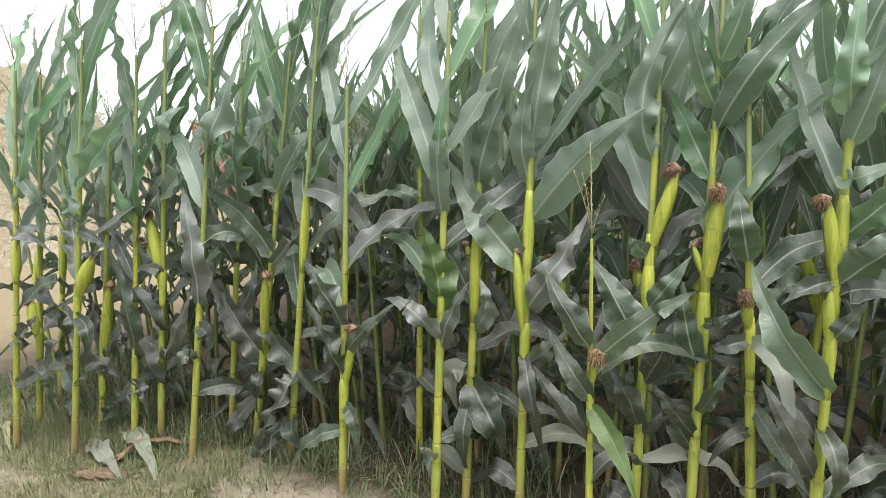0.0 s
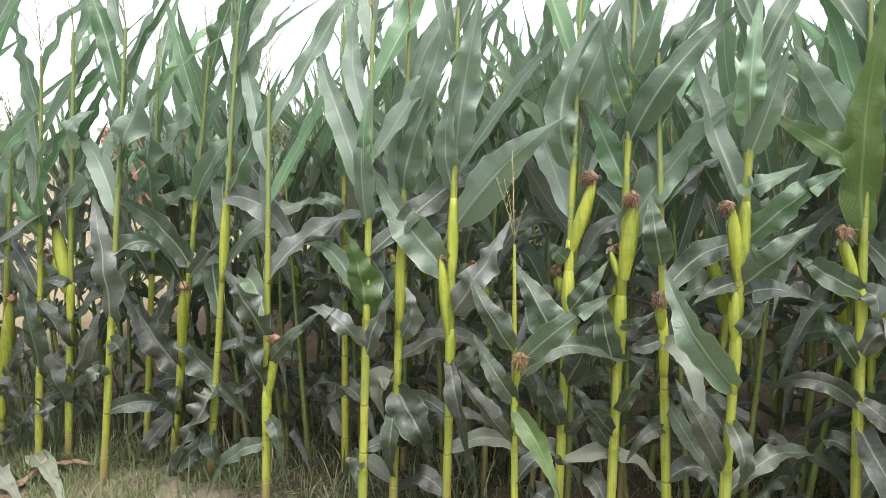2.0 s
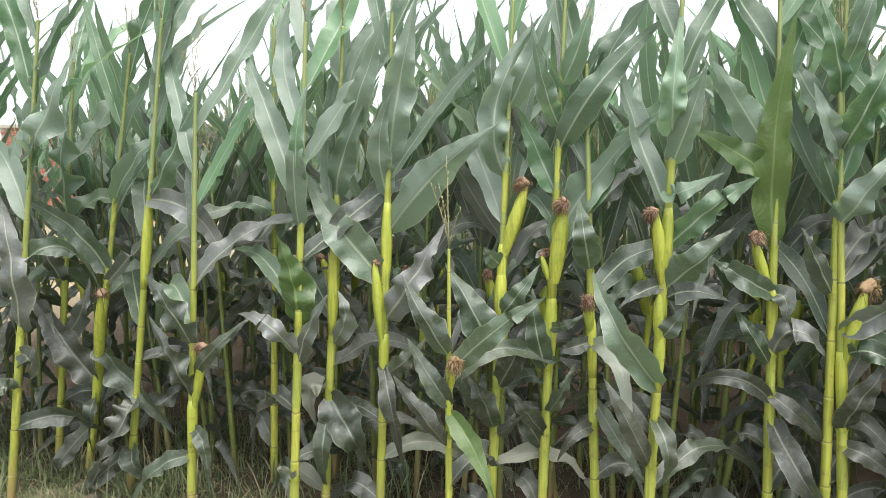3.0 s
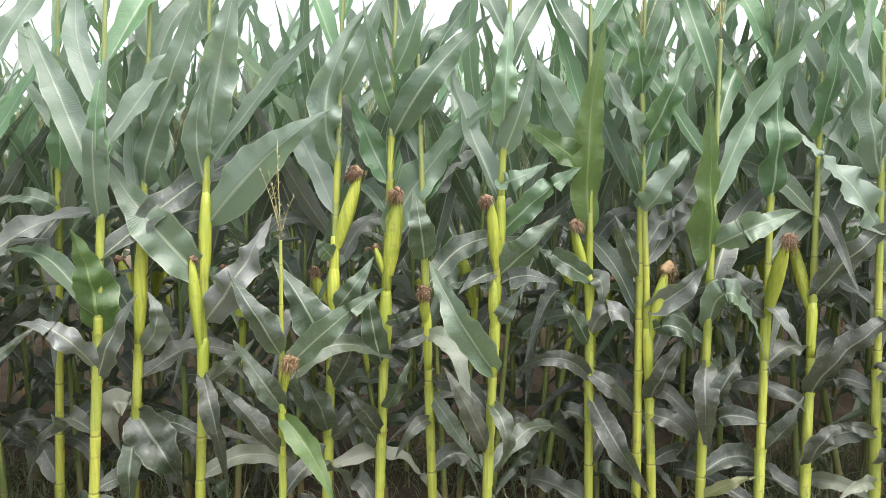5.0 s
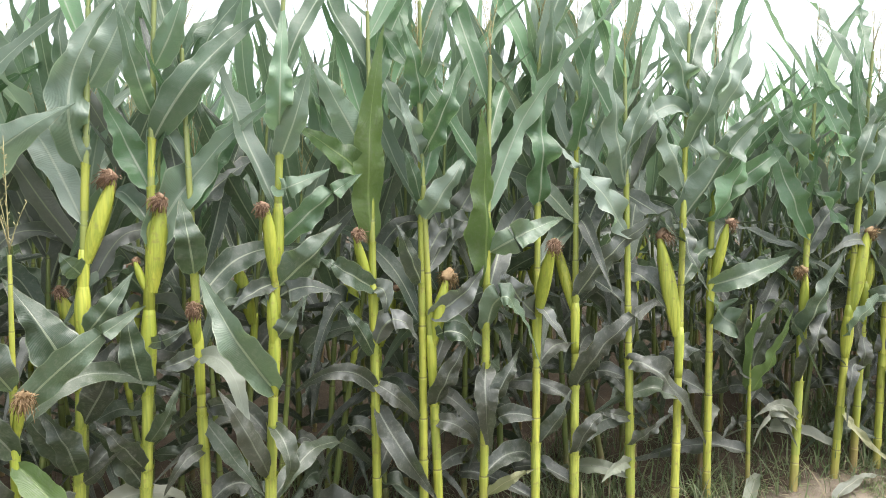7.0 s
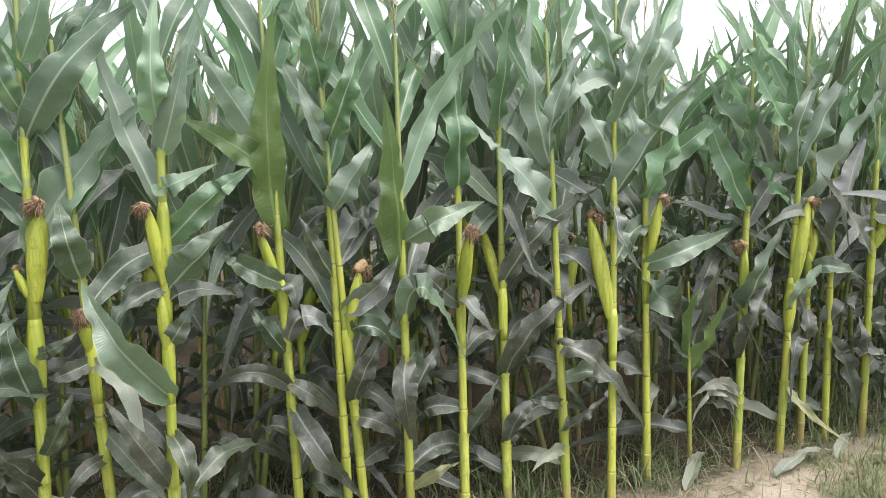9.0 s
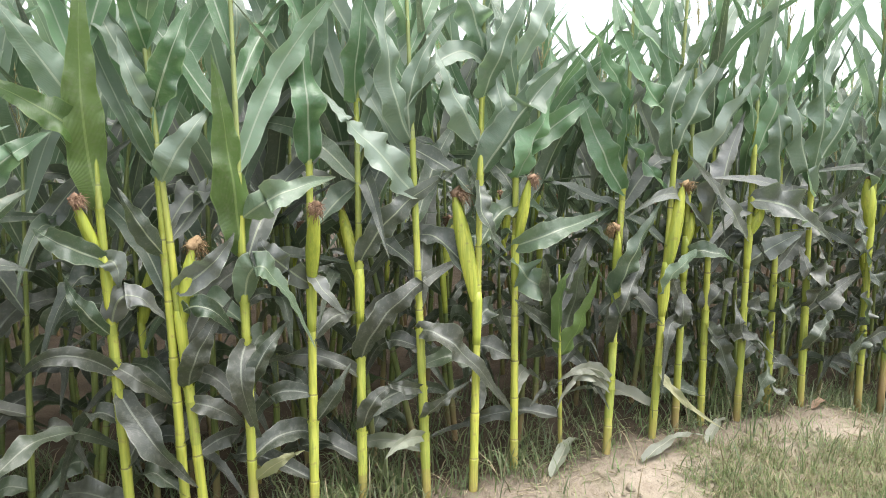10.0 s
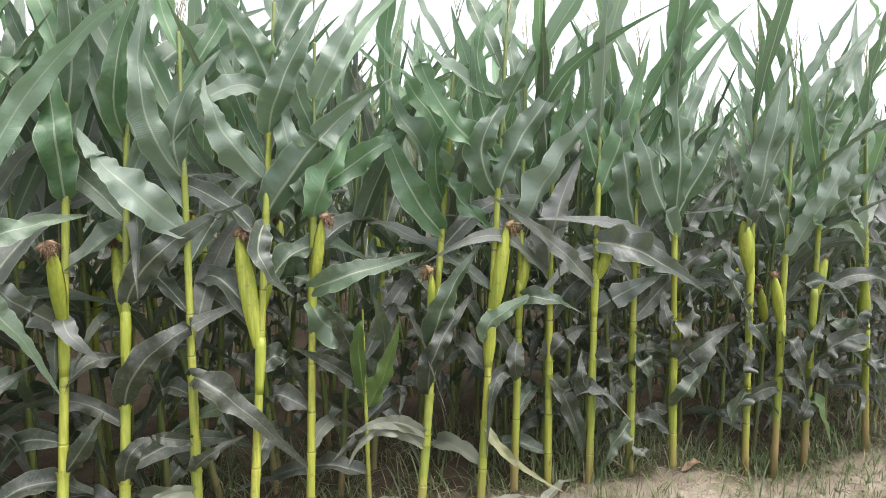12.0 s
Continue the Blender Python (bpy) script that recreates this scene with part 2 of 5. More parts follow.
# ---- mesh builders ----
class Sheet:
    """Gathers quads with texture coordinates and material slots for one mesh."""

    def __init__(self):
        self.v, self.f, self.uv, self.slot, self.count = [], [], [], [], 0

    def grid(self, p, uv, slot=0, loop=False):
        """p: rows x columns x 3 points; loop closes the columns into a tube."""
        rows, cols = p.shape[:2]
        i = np.arange(rows * cols).reshape(rows, cols) + self.count
        if loop:
            i = np.concatenate([i, i[:, :1]], 1)
            uv = np.concatenate([uv, uv[:, :1] + (1, 0)], 1)
        q = np.stack([i[:-1, :-1], i[:-1, 1:], i[1:, 1:], i[1:, :-1]], -1).reshape(-1, 4)
        t = np.stack([uv[:-1, :-1], uv[:-1, 1:], uv[1:, 1:], uv[1:, :-1]], 2).reshape(-1, 4, 2)
        self.v.append(p.reshape(-1, 3)), self.f.append(q), self.uv.append(t)
        self.slot.append(np.full(len(q), slot))
        self.count += rows * cols
        return self

    def many(self, p, uv, slots):
        """A lot of small strips at once: p is strips x rows x columns x 3, uv rows x columns x 2."""
        k, rows, cols = p.shape[:3]
        i = np.arange(rows * cols).reshape(rows, cols)
        q = np.stack([i[:-1, :-1], i[:-1, 1:], i[1:, 1:], i[1:, :-1]], -1).reshape(-1, 4)
        t = np.stack([uv[:-1, :-1], uv[:-1, 1:], uv[1:, 1:], uv[1:, :-1]], 2).reshape(-1, 4, 2)
        self.v.append(p.reshape(-1, 3))
        self.f.append((q[None] + (np.arange(k) * rows * cols)[:, None, None] + self.count).reshape(-1, 4))
        self.uv.append(np.tile(t, (k, 1, 1)))
        self.slot.append(np.repeat(slots, len(q)))
        self.count += k * rows * cols
        return self

    def add(self, other, m, slot):
        """Joins another sheet, moved by the 4 x 4 array m, all in one material slot."""
        if not other.v:
            return
        v = np.concatenate(other.v)
        self.v.append(v @ m[:3, :3].T + m[:3, 3])
        for f, uv in zip(other.f, other.uv):
            self.f.append(f + self.count), self.uv.append(uv), self.slot.append(np.full(len(f), slot))
        self.count += len(v)

    def mesh(self, name, mats):
        me = bpy.data.meshes.new(name)
        v, f, uv = np.concatenate(self.v), np.concatenate(self.f), np.concatenate(self.uv)
        me.vertices.add(len(v)), me.loops.add(f.size), me.polygons.add(len(f))
        me.vertices.foreach_set("co", v.ravel())
        me.loops.foreach_set("vertex_index", f.ravel())
        me.polygons.foreach_set("loop_start", np.arange(0, f.size, 4))
        me.polygons.foreach_set("use_smooth", np.ones(len(f), bool))
        me.polygons.foreach_set("material_index", np.concatenate(self.slot))
        me.uv_layers.new(name="uv").data.foreach_set("uv", uv.reshape(-1, 2).ravel())
        for one in mats:
            me.materials.append(one)
        me.update(calc_edges=True)
        return me


def part(name, sheet, mat, parent, label=""):
    ob = new(name, sheet.mesh(name, [mat]))
    ob.parent = parent
    return tagged(ob, label)


def unit(a):
    return a / np.maximum(np.linalg.norm(a, axis=-1, keepdims=True), 1e-9)


def blade(p0, p1, p2, width, face, rng, segs=30, cols=7, fold=0.30, wave=0.24, base=0.50, sheet=None, turn=0.0, tight=None):
    """A leaf blade along the curve p0, p1, p2. face: how far it shows its flat side to the lane (1) or to the sky (0)."""
    sheet = sheet or Sheet()
    fold = fold * rng.uniform(0.6, 2.4)
    p0, p1, p2 = (np.array(p, float) for p in (p0, p1, p2))
    s = np.linspace(0, 1, segs)[:, None]
    tight = tight or rng.uniform(0.667, 0.95)
    c1, c2 = p0 + (p1 - p0) * tight, p2 + (p1 - p2) * tight
    mid = (1 - s) ** 3 * p0 + 3 * s * (1 - s) ** 2 * c1 + 3 * s * s * (1 - s) * c2 + s**3 * p2
    tan = unit((1 - s) ** 2 * (c1 - p0) + 2 * s * (1 - s) * (c2 - c1) + s * s * (p2 - c2))
    out = p1 + p2 - 2 * p0
    flat = unit(np.array([-out[1], out[0], 0.0]) + 1e-6)
    front = unit(np.cross(tan, np.array([0.12, -1.0, 0.25])))
    front = front * np.sign((front @ flat) + 1e-6)[:, None]
    side = unit(flat * (1 - face) + front * face)
    side = unit(side - tan * (side * tan).sum(-1, keepdims=True))
    a = s * turn + 0.35 * np.sin(s * rng.uniform(3, 8) + rng.uniform(0, 6.3)) * s
    nor = np.cross(tan, side)
    side, nor = side * np.cos(a) + nor * np.sin(a), nor * np.cos(a) - side * np.sin(a)
    mid = mid + nor * (0.035 * width * np.sin(6.283 * s * rng.uniform(1.5, 4.0) + rng.uniform(0, 6.3)) * np.sin(np.pi * s) * 1.6)
    grown = np.minimum(s / rng.uniform(0.26, 0.42), 1.0)
    w = width * (base + (1 - base) * grown * (2 - grown)) * np.maximum(1 - np.maximum(s - 0.40, 0) / 0.60, 0) ** rng.uniform(0.82, 1.10) * np.minimum(0.4 + 14 * s, 1) * 0.5 + 0.0006
    c = np.linspace(-1, 1, cols)
    length = np.linalg.norm(np.diff(mid, axis=0), axis=1).sum()
    k, ph, ph2 = max(length / rng.uniform(0.10, 0.19), 1.2), rng.uniform(0, 6.3), rng.uniform(0, 6.3)
    amp = wave * width * np.sin(np.pi * np.minimum(s * 1.1 + 0.08, 1)) * rng.uniform(0.3, 1.7) * (0.6 + 0.4 * np.sin(5 * s + ph2))
    left = np.sin(6.283 * k * s + ph + 0.9 * np.sin(9 * s + ph2))
    right = np.sin(6.283 * k * 0.94 * s + ph + rng.uniform(-1.2, 1.2) + 0.9 * np.sin(7 * s + ph))
    ripple = np.where(c < 0, left, right) * amp * np.abs(c) ** 1.4
    upper = np.sign(nor[0] @ (np.array([0.0, 0.0, 1.0]) - unit(out)) + 1e-6)
    ripple = ripple + 0.045 * width * np.sin(6.283 * k * np.where(c < 0, 2.3, 2.7) * s + ph2 + c) * np.abs(c) ** 3 * np.sin(np.pi * s)
    lift = ripple + upper * w * np.abs(c) * (fold * (1 - 0.5 * s) + 0.9 * np.exp(-s / 0.035))
    jag = 1 + (0.05 * np.where(c < 0, np.sin(40 * s + ph), np.sin(37 * s + ph2)) + 0.05 * np.where(c < 0, np.sin(17 * s + ph2), np.sin(21 * s + ph))) * np.abs(c)
    p = mid[:, None] + side[:, None] * (w * c * jag)[..., None] + nor[:, None] * lift[..., None]
    uv = np.stack(np.broadcast_arrays((c + 1) / 2, s), -1)
    return sheet.grid(p, uv)


def tube(path, radius, sides=8, sheet=None, along=None):
    """A tube along a path, with a radius at each point; ends drawn to a point."""
    sheet = sheet or Sheet()
    path, radius = np.asarray(path, float), np.asarray(radius, float)
    tan = unit(np.gradient(path, axis=0))
    ref = np.where(np.abs(tan[:, :1]) > 0.9, [[0.0, 1.0, 0.0]], [[1.0, 0.0, 0.0]])
    a = unit(np.cross(tan, ref))
    b = np.cross(tan, a)
    t = np.linspace(0, 2 * np.pi, sides, endpoint=False)
    p = path[:, None] + radius[:, None, None] * (a[:, None] * np.cos(t)[:, None] + b[:, None] * np.sin(t)[:, None])
    p = np.concatenate([np.repeat(path[:1, None], sides, 1), p, np.repeat(path[-1:, None], sides, 1)])
    v = np.linspace(0, 1, len(p)) if along is None else np.array([along[0], *along, along[-1]])
    uv = np.stack(np.broadcast_arrays(np.arange(sides) / sides, v[:, None]), -1)
    return sheet.grid(p, uv, loop=True)


# ---- maize ----
def dip(x):
    """How far the ground lies lower towards the field's far end."""
    k = min(max((x - 4.05) / 0.6, 0.0), 1.0)
    return -0.13 * k * k * (3 - 2 * k)


def leaf_tone(h):
    """Old dusty grey-green leaves low on the stalk, with canopy shade in their colour; fresh light green ones at its
    top, lightened as if lit.
    """
    return LEAF_OLD_SHADED if h < 0.66 else LEAF if h < 1.08 else LEAF_TOP_LIT


class Stem:
    """The line of a stalk: foot at the origin, leaning by lean (x, y) at its top, with a slight bow."""

    def __init__(self, height, lean, bow=0.0):
        self.height, self.lean, self.bow = height, lean, bow

    def at(self, z):
        k = z / self.height
        b = self.bow * np.sin(np.pi * min(max(k, 0), 1))
        return np.array([self.lean[0] * k + b, self.lean[1] * k, z])


def make_stalk(stem, nodes, thick, foot=-0.05):
    """A jointed cane; the texture's v counts the joints."""
    zs, rs, vs = [foot], [thick * 1.15], [0.5]
    for i, (a, b) in enumerate(zip([0.0, *nodes], [*nodes, stem.height])):
        gap = b - a
        for k, grow in ((0.015, 1.02), (0.05, 1.0), (0.40, 0.99), (0.75, 1.03), (0.93, 1.07), (0.975, 1.11), (0.985, 1.04)):
            z = a + gap * k
            zs.append(z), vs.append(i + k), rs.append(thick * (1.05 - 0.68 * (z / stem.height) ** 1.15) * grow)
    zs.append(stem.height), rs.append(thick * 0.3), vs.append(len(nodes) + 1)
    return tube([stem.at(z) for z in zs], rs, 9, along=vs)


def make_sheath(stem, h, thick, rng):
    """The leaf's sheath round the cane below its blade, with a flared, slanting lip."""
    low = max(h - rng.uniform(0.09, 0.15), 0.02)
    k = np.array([0.0, 0.08, 0.4, 0.75, 0.92, 0.97, 1.0])
    grow = np.array([1.01, 1.08, 1.10, 1.13, 1.18, 1.36, 1.42])
    t, slant = np.linspace(0, 2 * np.pi, 12, endpoint=False), rng.uniform(0, 6.28)
    rows = []
    for q, g in zip(k, grow):
        z = low + (h + 0.012 - low) * q
        r = thick * (1.05 - 0.68 * (z / stem.height) ** 1.15) * g
        tip = 0.016 * max(q - 0.7, 0) * np.cos(t - slant) * (1 + 0.4 * np.sin(3 * t + slant))
        rows.append(stem.at(z) + np.stack([r * np.cos(t), r * np.sin(t), tip], -1))
    return Sheet().grid(np.array(rows), np.stack(np.broadcast_arrays(t / 6.283, k[:, None]), -1), loop=True)


def make_ear(length, radius, rng):
    """A husked ear standing along +z from the origin, with overlapping husk blades."""
    s = np.linspace(0, 1, 13)
    prof = np.interp(s, [0, 0.12, 0.32, 0.52, 0.75, 0.92, 1.0], [0.50, 0.70, 0.94, 1.0, 0.84, 0.50, 0.22]) * radius
    sides = 14
    t = np.linspace(0, 2 * np.pi, sides, endpoint=False)
    ridge = 1 + 0.035 * np.cos(t * 7 + s[:, None] * 1.5)
    bend = 0.015 * length * s**2
    p = np.stack([prof[:, None] * ridge * np.cos(t) + bend[:, None], prof[:, None] * ridge * np.sin(t), np.broadcast_to((s * length)[:, None], (13, sides))], -1)
    body = Sheet().grid(p, np.stack(np.broadcast_arrays(t / 6.283, s[:, None]), -1), loop=True)
    husks = []
    for k in range(3):
        a0, top = rng.uniform(0, 6.28), rng.uniform(0.72, 1.08)
        ss = np.linspace(0, 1, 9)[:, None]
        cc = np.linspace(-1, 1, 5)
        half = 1.25 * (1 - ss**2.2) + 0.02
        rr = np.interp(ss * top, s, prof) * 1.03 + 0.0010 + 0.012 * np.maximum(ss - 0.85, 0) * rng.uniform(0, 3)
        ang = a0 + cc * half
        q = np.stack([rr * np.cos(ang) + np.interp(ss * top, s, bend), rr * np.sin(ang), ss * top * length + 0 * ang], -1)
        husks.append(Sheet().grid(q, np.stack(np.broadcast_arrays((cc + 1) / 2, ss), -1)))
    return body, husks


def make_silk(top, size, rng, strands=250):
    """A matted tuft slumped to one side: a ragged core and many short curling threads."""
    sheet = Sheet()
    slump = rng.uniform(0, 6.28)
    drift = np.array([np.cos(slump), np.sin(slump), 0.0]) * size * 0.55
    u, v = np.linspace(0, 2 * np.pi, 11, endpoint=False), np.linspace(0.0, 1, 7)[:, None]
    r = size * 0.40 * np.sin(np.pi * (0.12 + 0.86 * v)) * (1 + 0.35 * rng.uniform(-1, 1, (7, 11))) + 0.002
    core = np.stack([r * np.cos(u), r * np.sin(u), (v - 0.2) * size * 0.95 + 0 * u], -1) + drift * v[..., None] ** 1.5 + top
    sheet.grid(core, np.stack(np.broadcast_arrays(u / 6.283, v), -1), loop=True)
    for _ in range(strands):
        a, rr = rng.uniform(0, 6.28), rng.uniform(0.3, 0.95)
        out = np.array([np.cos(a), np.sin(a), 0.0]) * size * rr
        p0 = top + out * 0.3 + drift * rng.uniform(0, 0.6)
        p1 = p0 + out * 0.40 + drift * 0.5 + np.array([0, 0, size * rng.uniform(0.1, 0.75)])
        p2 = p1 + drift * rng.uniform(0, 0.7) + rng.normal(0, 0.28, 3) * size - np.array([0, 0, rng.uniform(0.2, 1.3) * size])
        s = np.linspace(0, 1, 5)[:, None]
        c = (1 - s) ** 2 * p0 + 2 * s * (1 - s) * p1 + s * s * p2
        tube(c, np.full(5, 0.0008), 3, sheet)
    return sheet


def make_tassel(top, rng, size=0.24, branches=4):
    """A spike with side branches, beset with short spikelets."""
    sheet = Sheet()
    for k in range(branches + 1):
        a = rng.uniform(0, 6.28)
        spread = 0.0 if k == 0 else rng.uniform(0.12, 0.40)
        ln = size * (1.15 if k == 0 else rng.uniform(0.5, 0.85))
        base = top + np.array([0, 0, 0.0 if k == 0 else rng.uniform(0.0, 0.3) * size])
        d = np.array([np.cos(a) * spread, np.sin(a) * spread, 1.0])
        s = np.linspace(0, 1, 6)[:, None]
        line = base + d * s * ln + np.array([np.cos(a), np.sin(a), -0.4]) * spread * s**2 * ln * 0.5
        tube(line, np.linspace(0.0017, 0.0007, 6), 3, sheet)
        for j in range(int(ln * 75)):
            q = rng.uniform(0.12, 0.98)
            o = np.array([np.interp(q, s[:, 0], line[:, i]) for i in range(3)])
            b = rng.uniform(0, 6.28)
            e = o + np.array([np.cos(b) * 0.006, np.sin(b) * 0.006, rng.uniform(0.004, 0.012)])
            tube([o, (o + e) / 2, e], [0.0006, 0.0013, 0.0005], 3, sheet)
    return sheet


def maize_parts(rng, height=1.95, lean=(0, 0), bow=0.0, thick=0.0152, blades=(), ears=(), sheaths=(), tassel=True, auto=(0.2, 2.2), plane=None, dry=0.10, nodes=None, lush=1.0, inward=False, segs=30, shed=0.0, cane=None, foot=-0.05):
    """All parts of one plant as (name, sheet, material, label, parent index). blades: (height, reach, rise, toward, tip reach, tip rise, tip toward, width, face).
    auto: the stretch of height that is filled with further leaves."""
    stem = Stem(height, lean, bow)
    if nodes is None:
        nodes, z = [], rng.uniform(0.10, 0.16)
        while z < height - 0.06:
            nodes.append(z)
            z += rng.uniform(0.095, 0.135) if z > 0.6 * height else rng.uniform(0.13, 0.19)
    parts = [("stalk", make_stalk(stem, nodes, thick, foot), cane or STEM, "", None)]
    for h, r1, z1, y1, r2, z2, y2, w, face, *kind in blades:
        o = stem.at(h)
        sheet = blade(o, o + (r1, -y1, z1), o + (r2, -y2, z2), w, face, rng, wave=0.30, tight=0.667, segs=44, cols=9, turn=0.0 if kind else rng.uniform(-0.7, 0.7))
        kind = kind[0] if kind else "green"
        # Erect blades get the lit tone, drooping ones the shaded tone.
        mat = {"green": leaf_tone(h + 0.36 * z2), "dry": LEAF_DRY, "yellow": LEAF_YELLOW, "bright": LEAF_BRIGHT, "pale": LEAF_PALE}[kind]
        note = {"green": "", "dry": "withered grey-brown leaf", "yellow": "yellowed curling leaf", "bright": "bright green leaf, tinted as if backlit", "pale": "bleached pale leaf hanging down"}[kind]
        parts.append(("leaf", sheet, mat, note, None))
        if 0.2 < h < 1.35 and thick > 0.01 and not any(e[0] - 0.16 < h < e[0] + 0.04 for e in ears):
            parts.append(("sheath", make_sheath(stem, h, thick, rng), SHEATH, "pale green leaf sheath", None))
    azim = rng.uniform(-0.6, 0.6) if plane is None else plane
    for k, h in enumerate(nodes):
        azim += np.pi + rng.normal(0, 0.28)
        if not auto[0] <= h <= auto[1] or any(abs(h - b[0]) < 0.045 for b in blades):
            continue
        q = h / height
        if q < 0.42 and rng.random() < shed:
            continue
        bend = 0.5
        if q < 0.36:
            ln, e0, e1, wd, bend = rng.uniform(0.38, 0.66), rng.uniform(0.3, 1.15), rng.uniform(-1.5, -0.6), rng.uniform(0.052, 0.078), rng.uniform(0.25, 0.42)
        elif q < 0.62:
            ln, e0, e1, wd, bend = rng.uniform(0.52, 0.84), rng.uniform(0.7, 1.25), rng.uniform(-1.4, 0.5), rng.uniform(0.060, 0.088), rng.uniform(0.32, 0.5)
        else:
            ln, e0, e1, wd = rng.uniform(0.48, 0.84), rng.uniform(1.0, 1.40), rng.uniform(0.5, 1.38), rng.uniform(0.050, 0.084)
        az = np.array([np.cos(azim), np.sin(azim), 0])
        if inward:
            az[1] = abs(az[1]) + 0.25
        o = stem.at(h)
        p1 = o + (az * np.cos(e0) + (0, 0, np.sin(e0))) * ln * bend * 1.15
        p2 = p1 + (az * np.cos(e1) + (0, 0, np.sin(e1))) * ln * (1 - bend)
        p2[2] = max(p2[2], 0.01)
        p2 = p2 + np.array([rng.uniform(0.02, 0.24), 0, 0]) * (q > 0.6)
        gone = q < 0.2 and rng.random() < dry
        parts.append(("leaf", blade(o, p1, p2, wd * lush, rng.uniform(0.6, 1.0) if q > 0.6 else rng.uniform(0.35, 0.9), rng, segs=segs, turn=rng.uniform(-1.1, 1.1), wave=0.24 if q > 0.6 else 0.40), LEAF_DRY if gone else leaf_tone(h), "withered grey-brown leaf" if gone else "", None))
    for low, high in sheaths:
        zs = np.linspace(low, high, 8)
        rs = thick * (1.05 - 0.68 * (zs / height) ** 1.15) * np.array([1.05, 1.30, 1.62, 1.80, 1.84, 1.76, 1.50, 1.05])
        parts.append(("sheath", tube([stem.at(z) for z in zs], rs, 10), HUSK, "pale green leaf sheath", None))
    for h, side, toward, tilt, ln, rad, hair in ears:
        o = stem.at(h)
        zs = np.linspace(max(h - 0.15, 0.02), h + 0.035, 7)
        rs = thick * (1.05 - 0.68 * (zs / height) ** 1.15) * np.array([1.04, 1.16, 1.24, 1.34, 1.42, 1.40, 1.12])
        parts.append(("sheath", tube([stem.at(z) for z in zs], rs, 10), HUSK, "pale green leaf sheath", None))
        body, husks = make_ear(ln, rad, rng)
        turn = np.array(Matrix.Rotation(math.atan2(-toward, side), 4, "Z") @ Matrix.Rotation(radians(tilt), 4, "Y"))
        turn[:3, 3] = o + unit(np.array([side, -toward, 0.0])) * (thick * 0.35 + rad * 0.12)
        own = len(parts)
        moved = Sheet()
        moved.add(body, turn, 0)
        parts.append(("ear", moved, HUSK, "ripening ear in pale green husk", None))
        for hs in husks:
            m2 = Sheet()
            m2.add(hs, turn, 0)
            parts.append(("husk", m2, HUSK, "", own))
        if hair:
            m3 = Sheet()
            m3.add(make_silk(np.array([0.015 * ln, 0, ln]), 0.024 * abs(hair), rng), turn, 0)
            parts.append(("silk", m3, SILK if hair > 0 else SILK_PALE, "dried brown silk" if hair > 0 else "pale tan silk", own))
    if tassel:
        parts.append(("tassel", make_tassel(stem.at(height), rng), TASSEL, "dry straw-coloured tassel", None))
    return parts


def plant(label, x, y, seed, group="maize plants", **kw):
    """One maize plant as a thing with its parts, rooted at (x, y)."""
    rng = np.random.default_rng(seed)
    root = tagged(new("maize_plant"), label, "maize", group)
    made = []
    for name, sheet, mat, note, up in maize_parts(rng, foot=dip(x) - 0.05, **kw):
        made.append(part(name, sheet, mat, root if up is None else made[up], note))
    root.matrix_world = pose(x, y, 0)
    return root


# ---- ground ----
def lane_height(x, y):
    """Height of the soil: a low worn bank along the field's edge, clods among the stalks."""
    if abs(x) > 12.9 or y < -4.9 or y > 3.9:
        return dip(x)
    edge = -0.20 + 0.10 * noise.noise((x * 0.9, 0.0, 3.0))
    z = -0.06 / (1 + math.exp((y - edge) / 0.06))
    z += 0.030 * noise.noise((x * 1.7, y * 1.7, 0.5)) + 0.016 * noise.noise((x * 6, y * 6, 1.5))
    if y > -0.1:
        z += 0.018 * noise.noise((x * 11, y * 11, 4.5))
    fade = min(1.0, max(0.0, (13 - abs(x)) / 4)) * min(1.0, max(0.0, (y + 5) / 1.5)) * min(1.0, max(0.0, (4 - y) / 1.5))
    return z * fade + dip(x)


def ground():
    """One sheet: fine near the field's edge, coarse out to the horizon."""
    xs = np.concatenate([[-900, -300, -100, -40, -20, -12], np.arange(-8, 9.01, 0.07), [12, 20, 40, 100, 300, 900]])
    ys = np.concatenate([[-900, -300, -100, -40, -12, -6, -4], np.arange(-3, 1.5, 0.05), [2, 3, 5, 8, 14, 30, 80, 300, 900]])
    p = np.zeros((len(ys), len(xs), 3))
    for j, y in enumerate(ys):
        for i, x in enumerate(xs):
            p[j, i] = x, y, lane_height(x, y)
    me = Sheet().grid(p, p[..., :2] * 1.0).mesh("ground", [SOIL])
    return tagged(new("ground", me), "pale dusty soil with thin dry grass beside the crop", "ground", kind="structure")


ground()


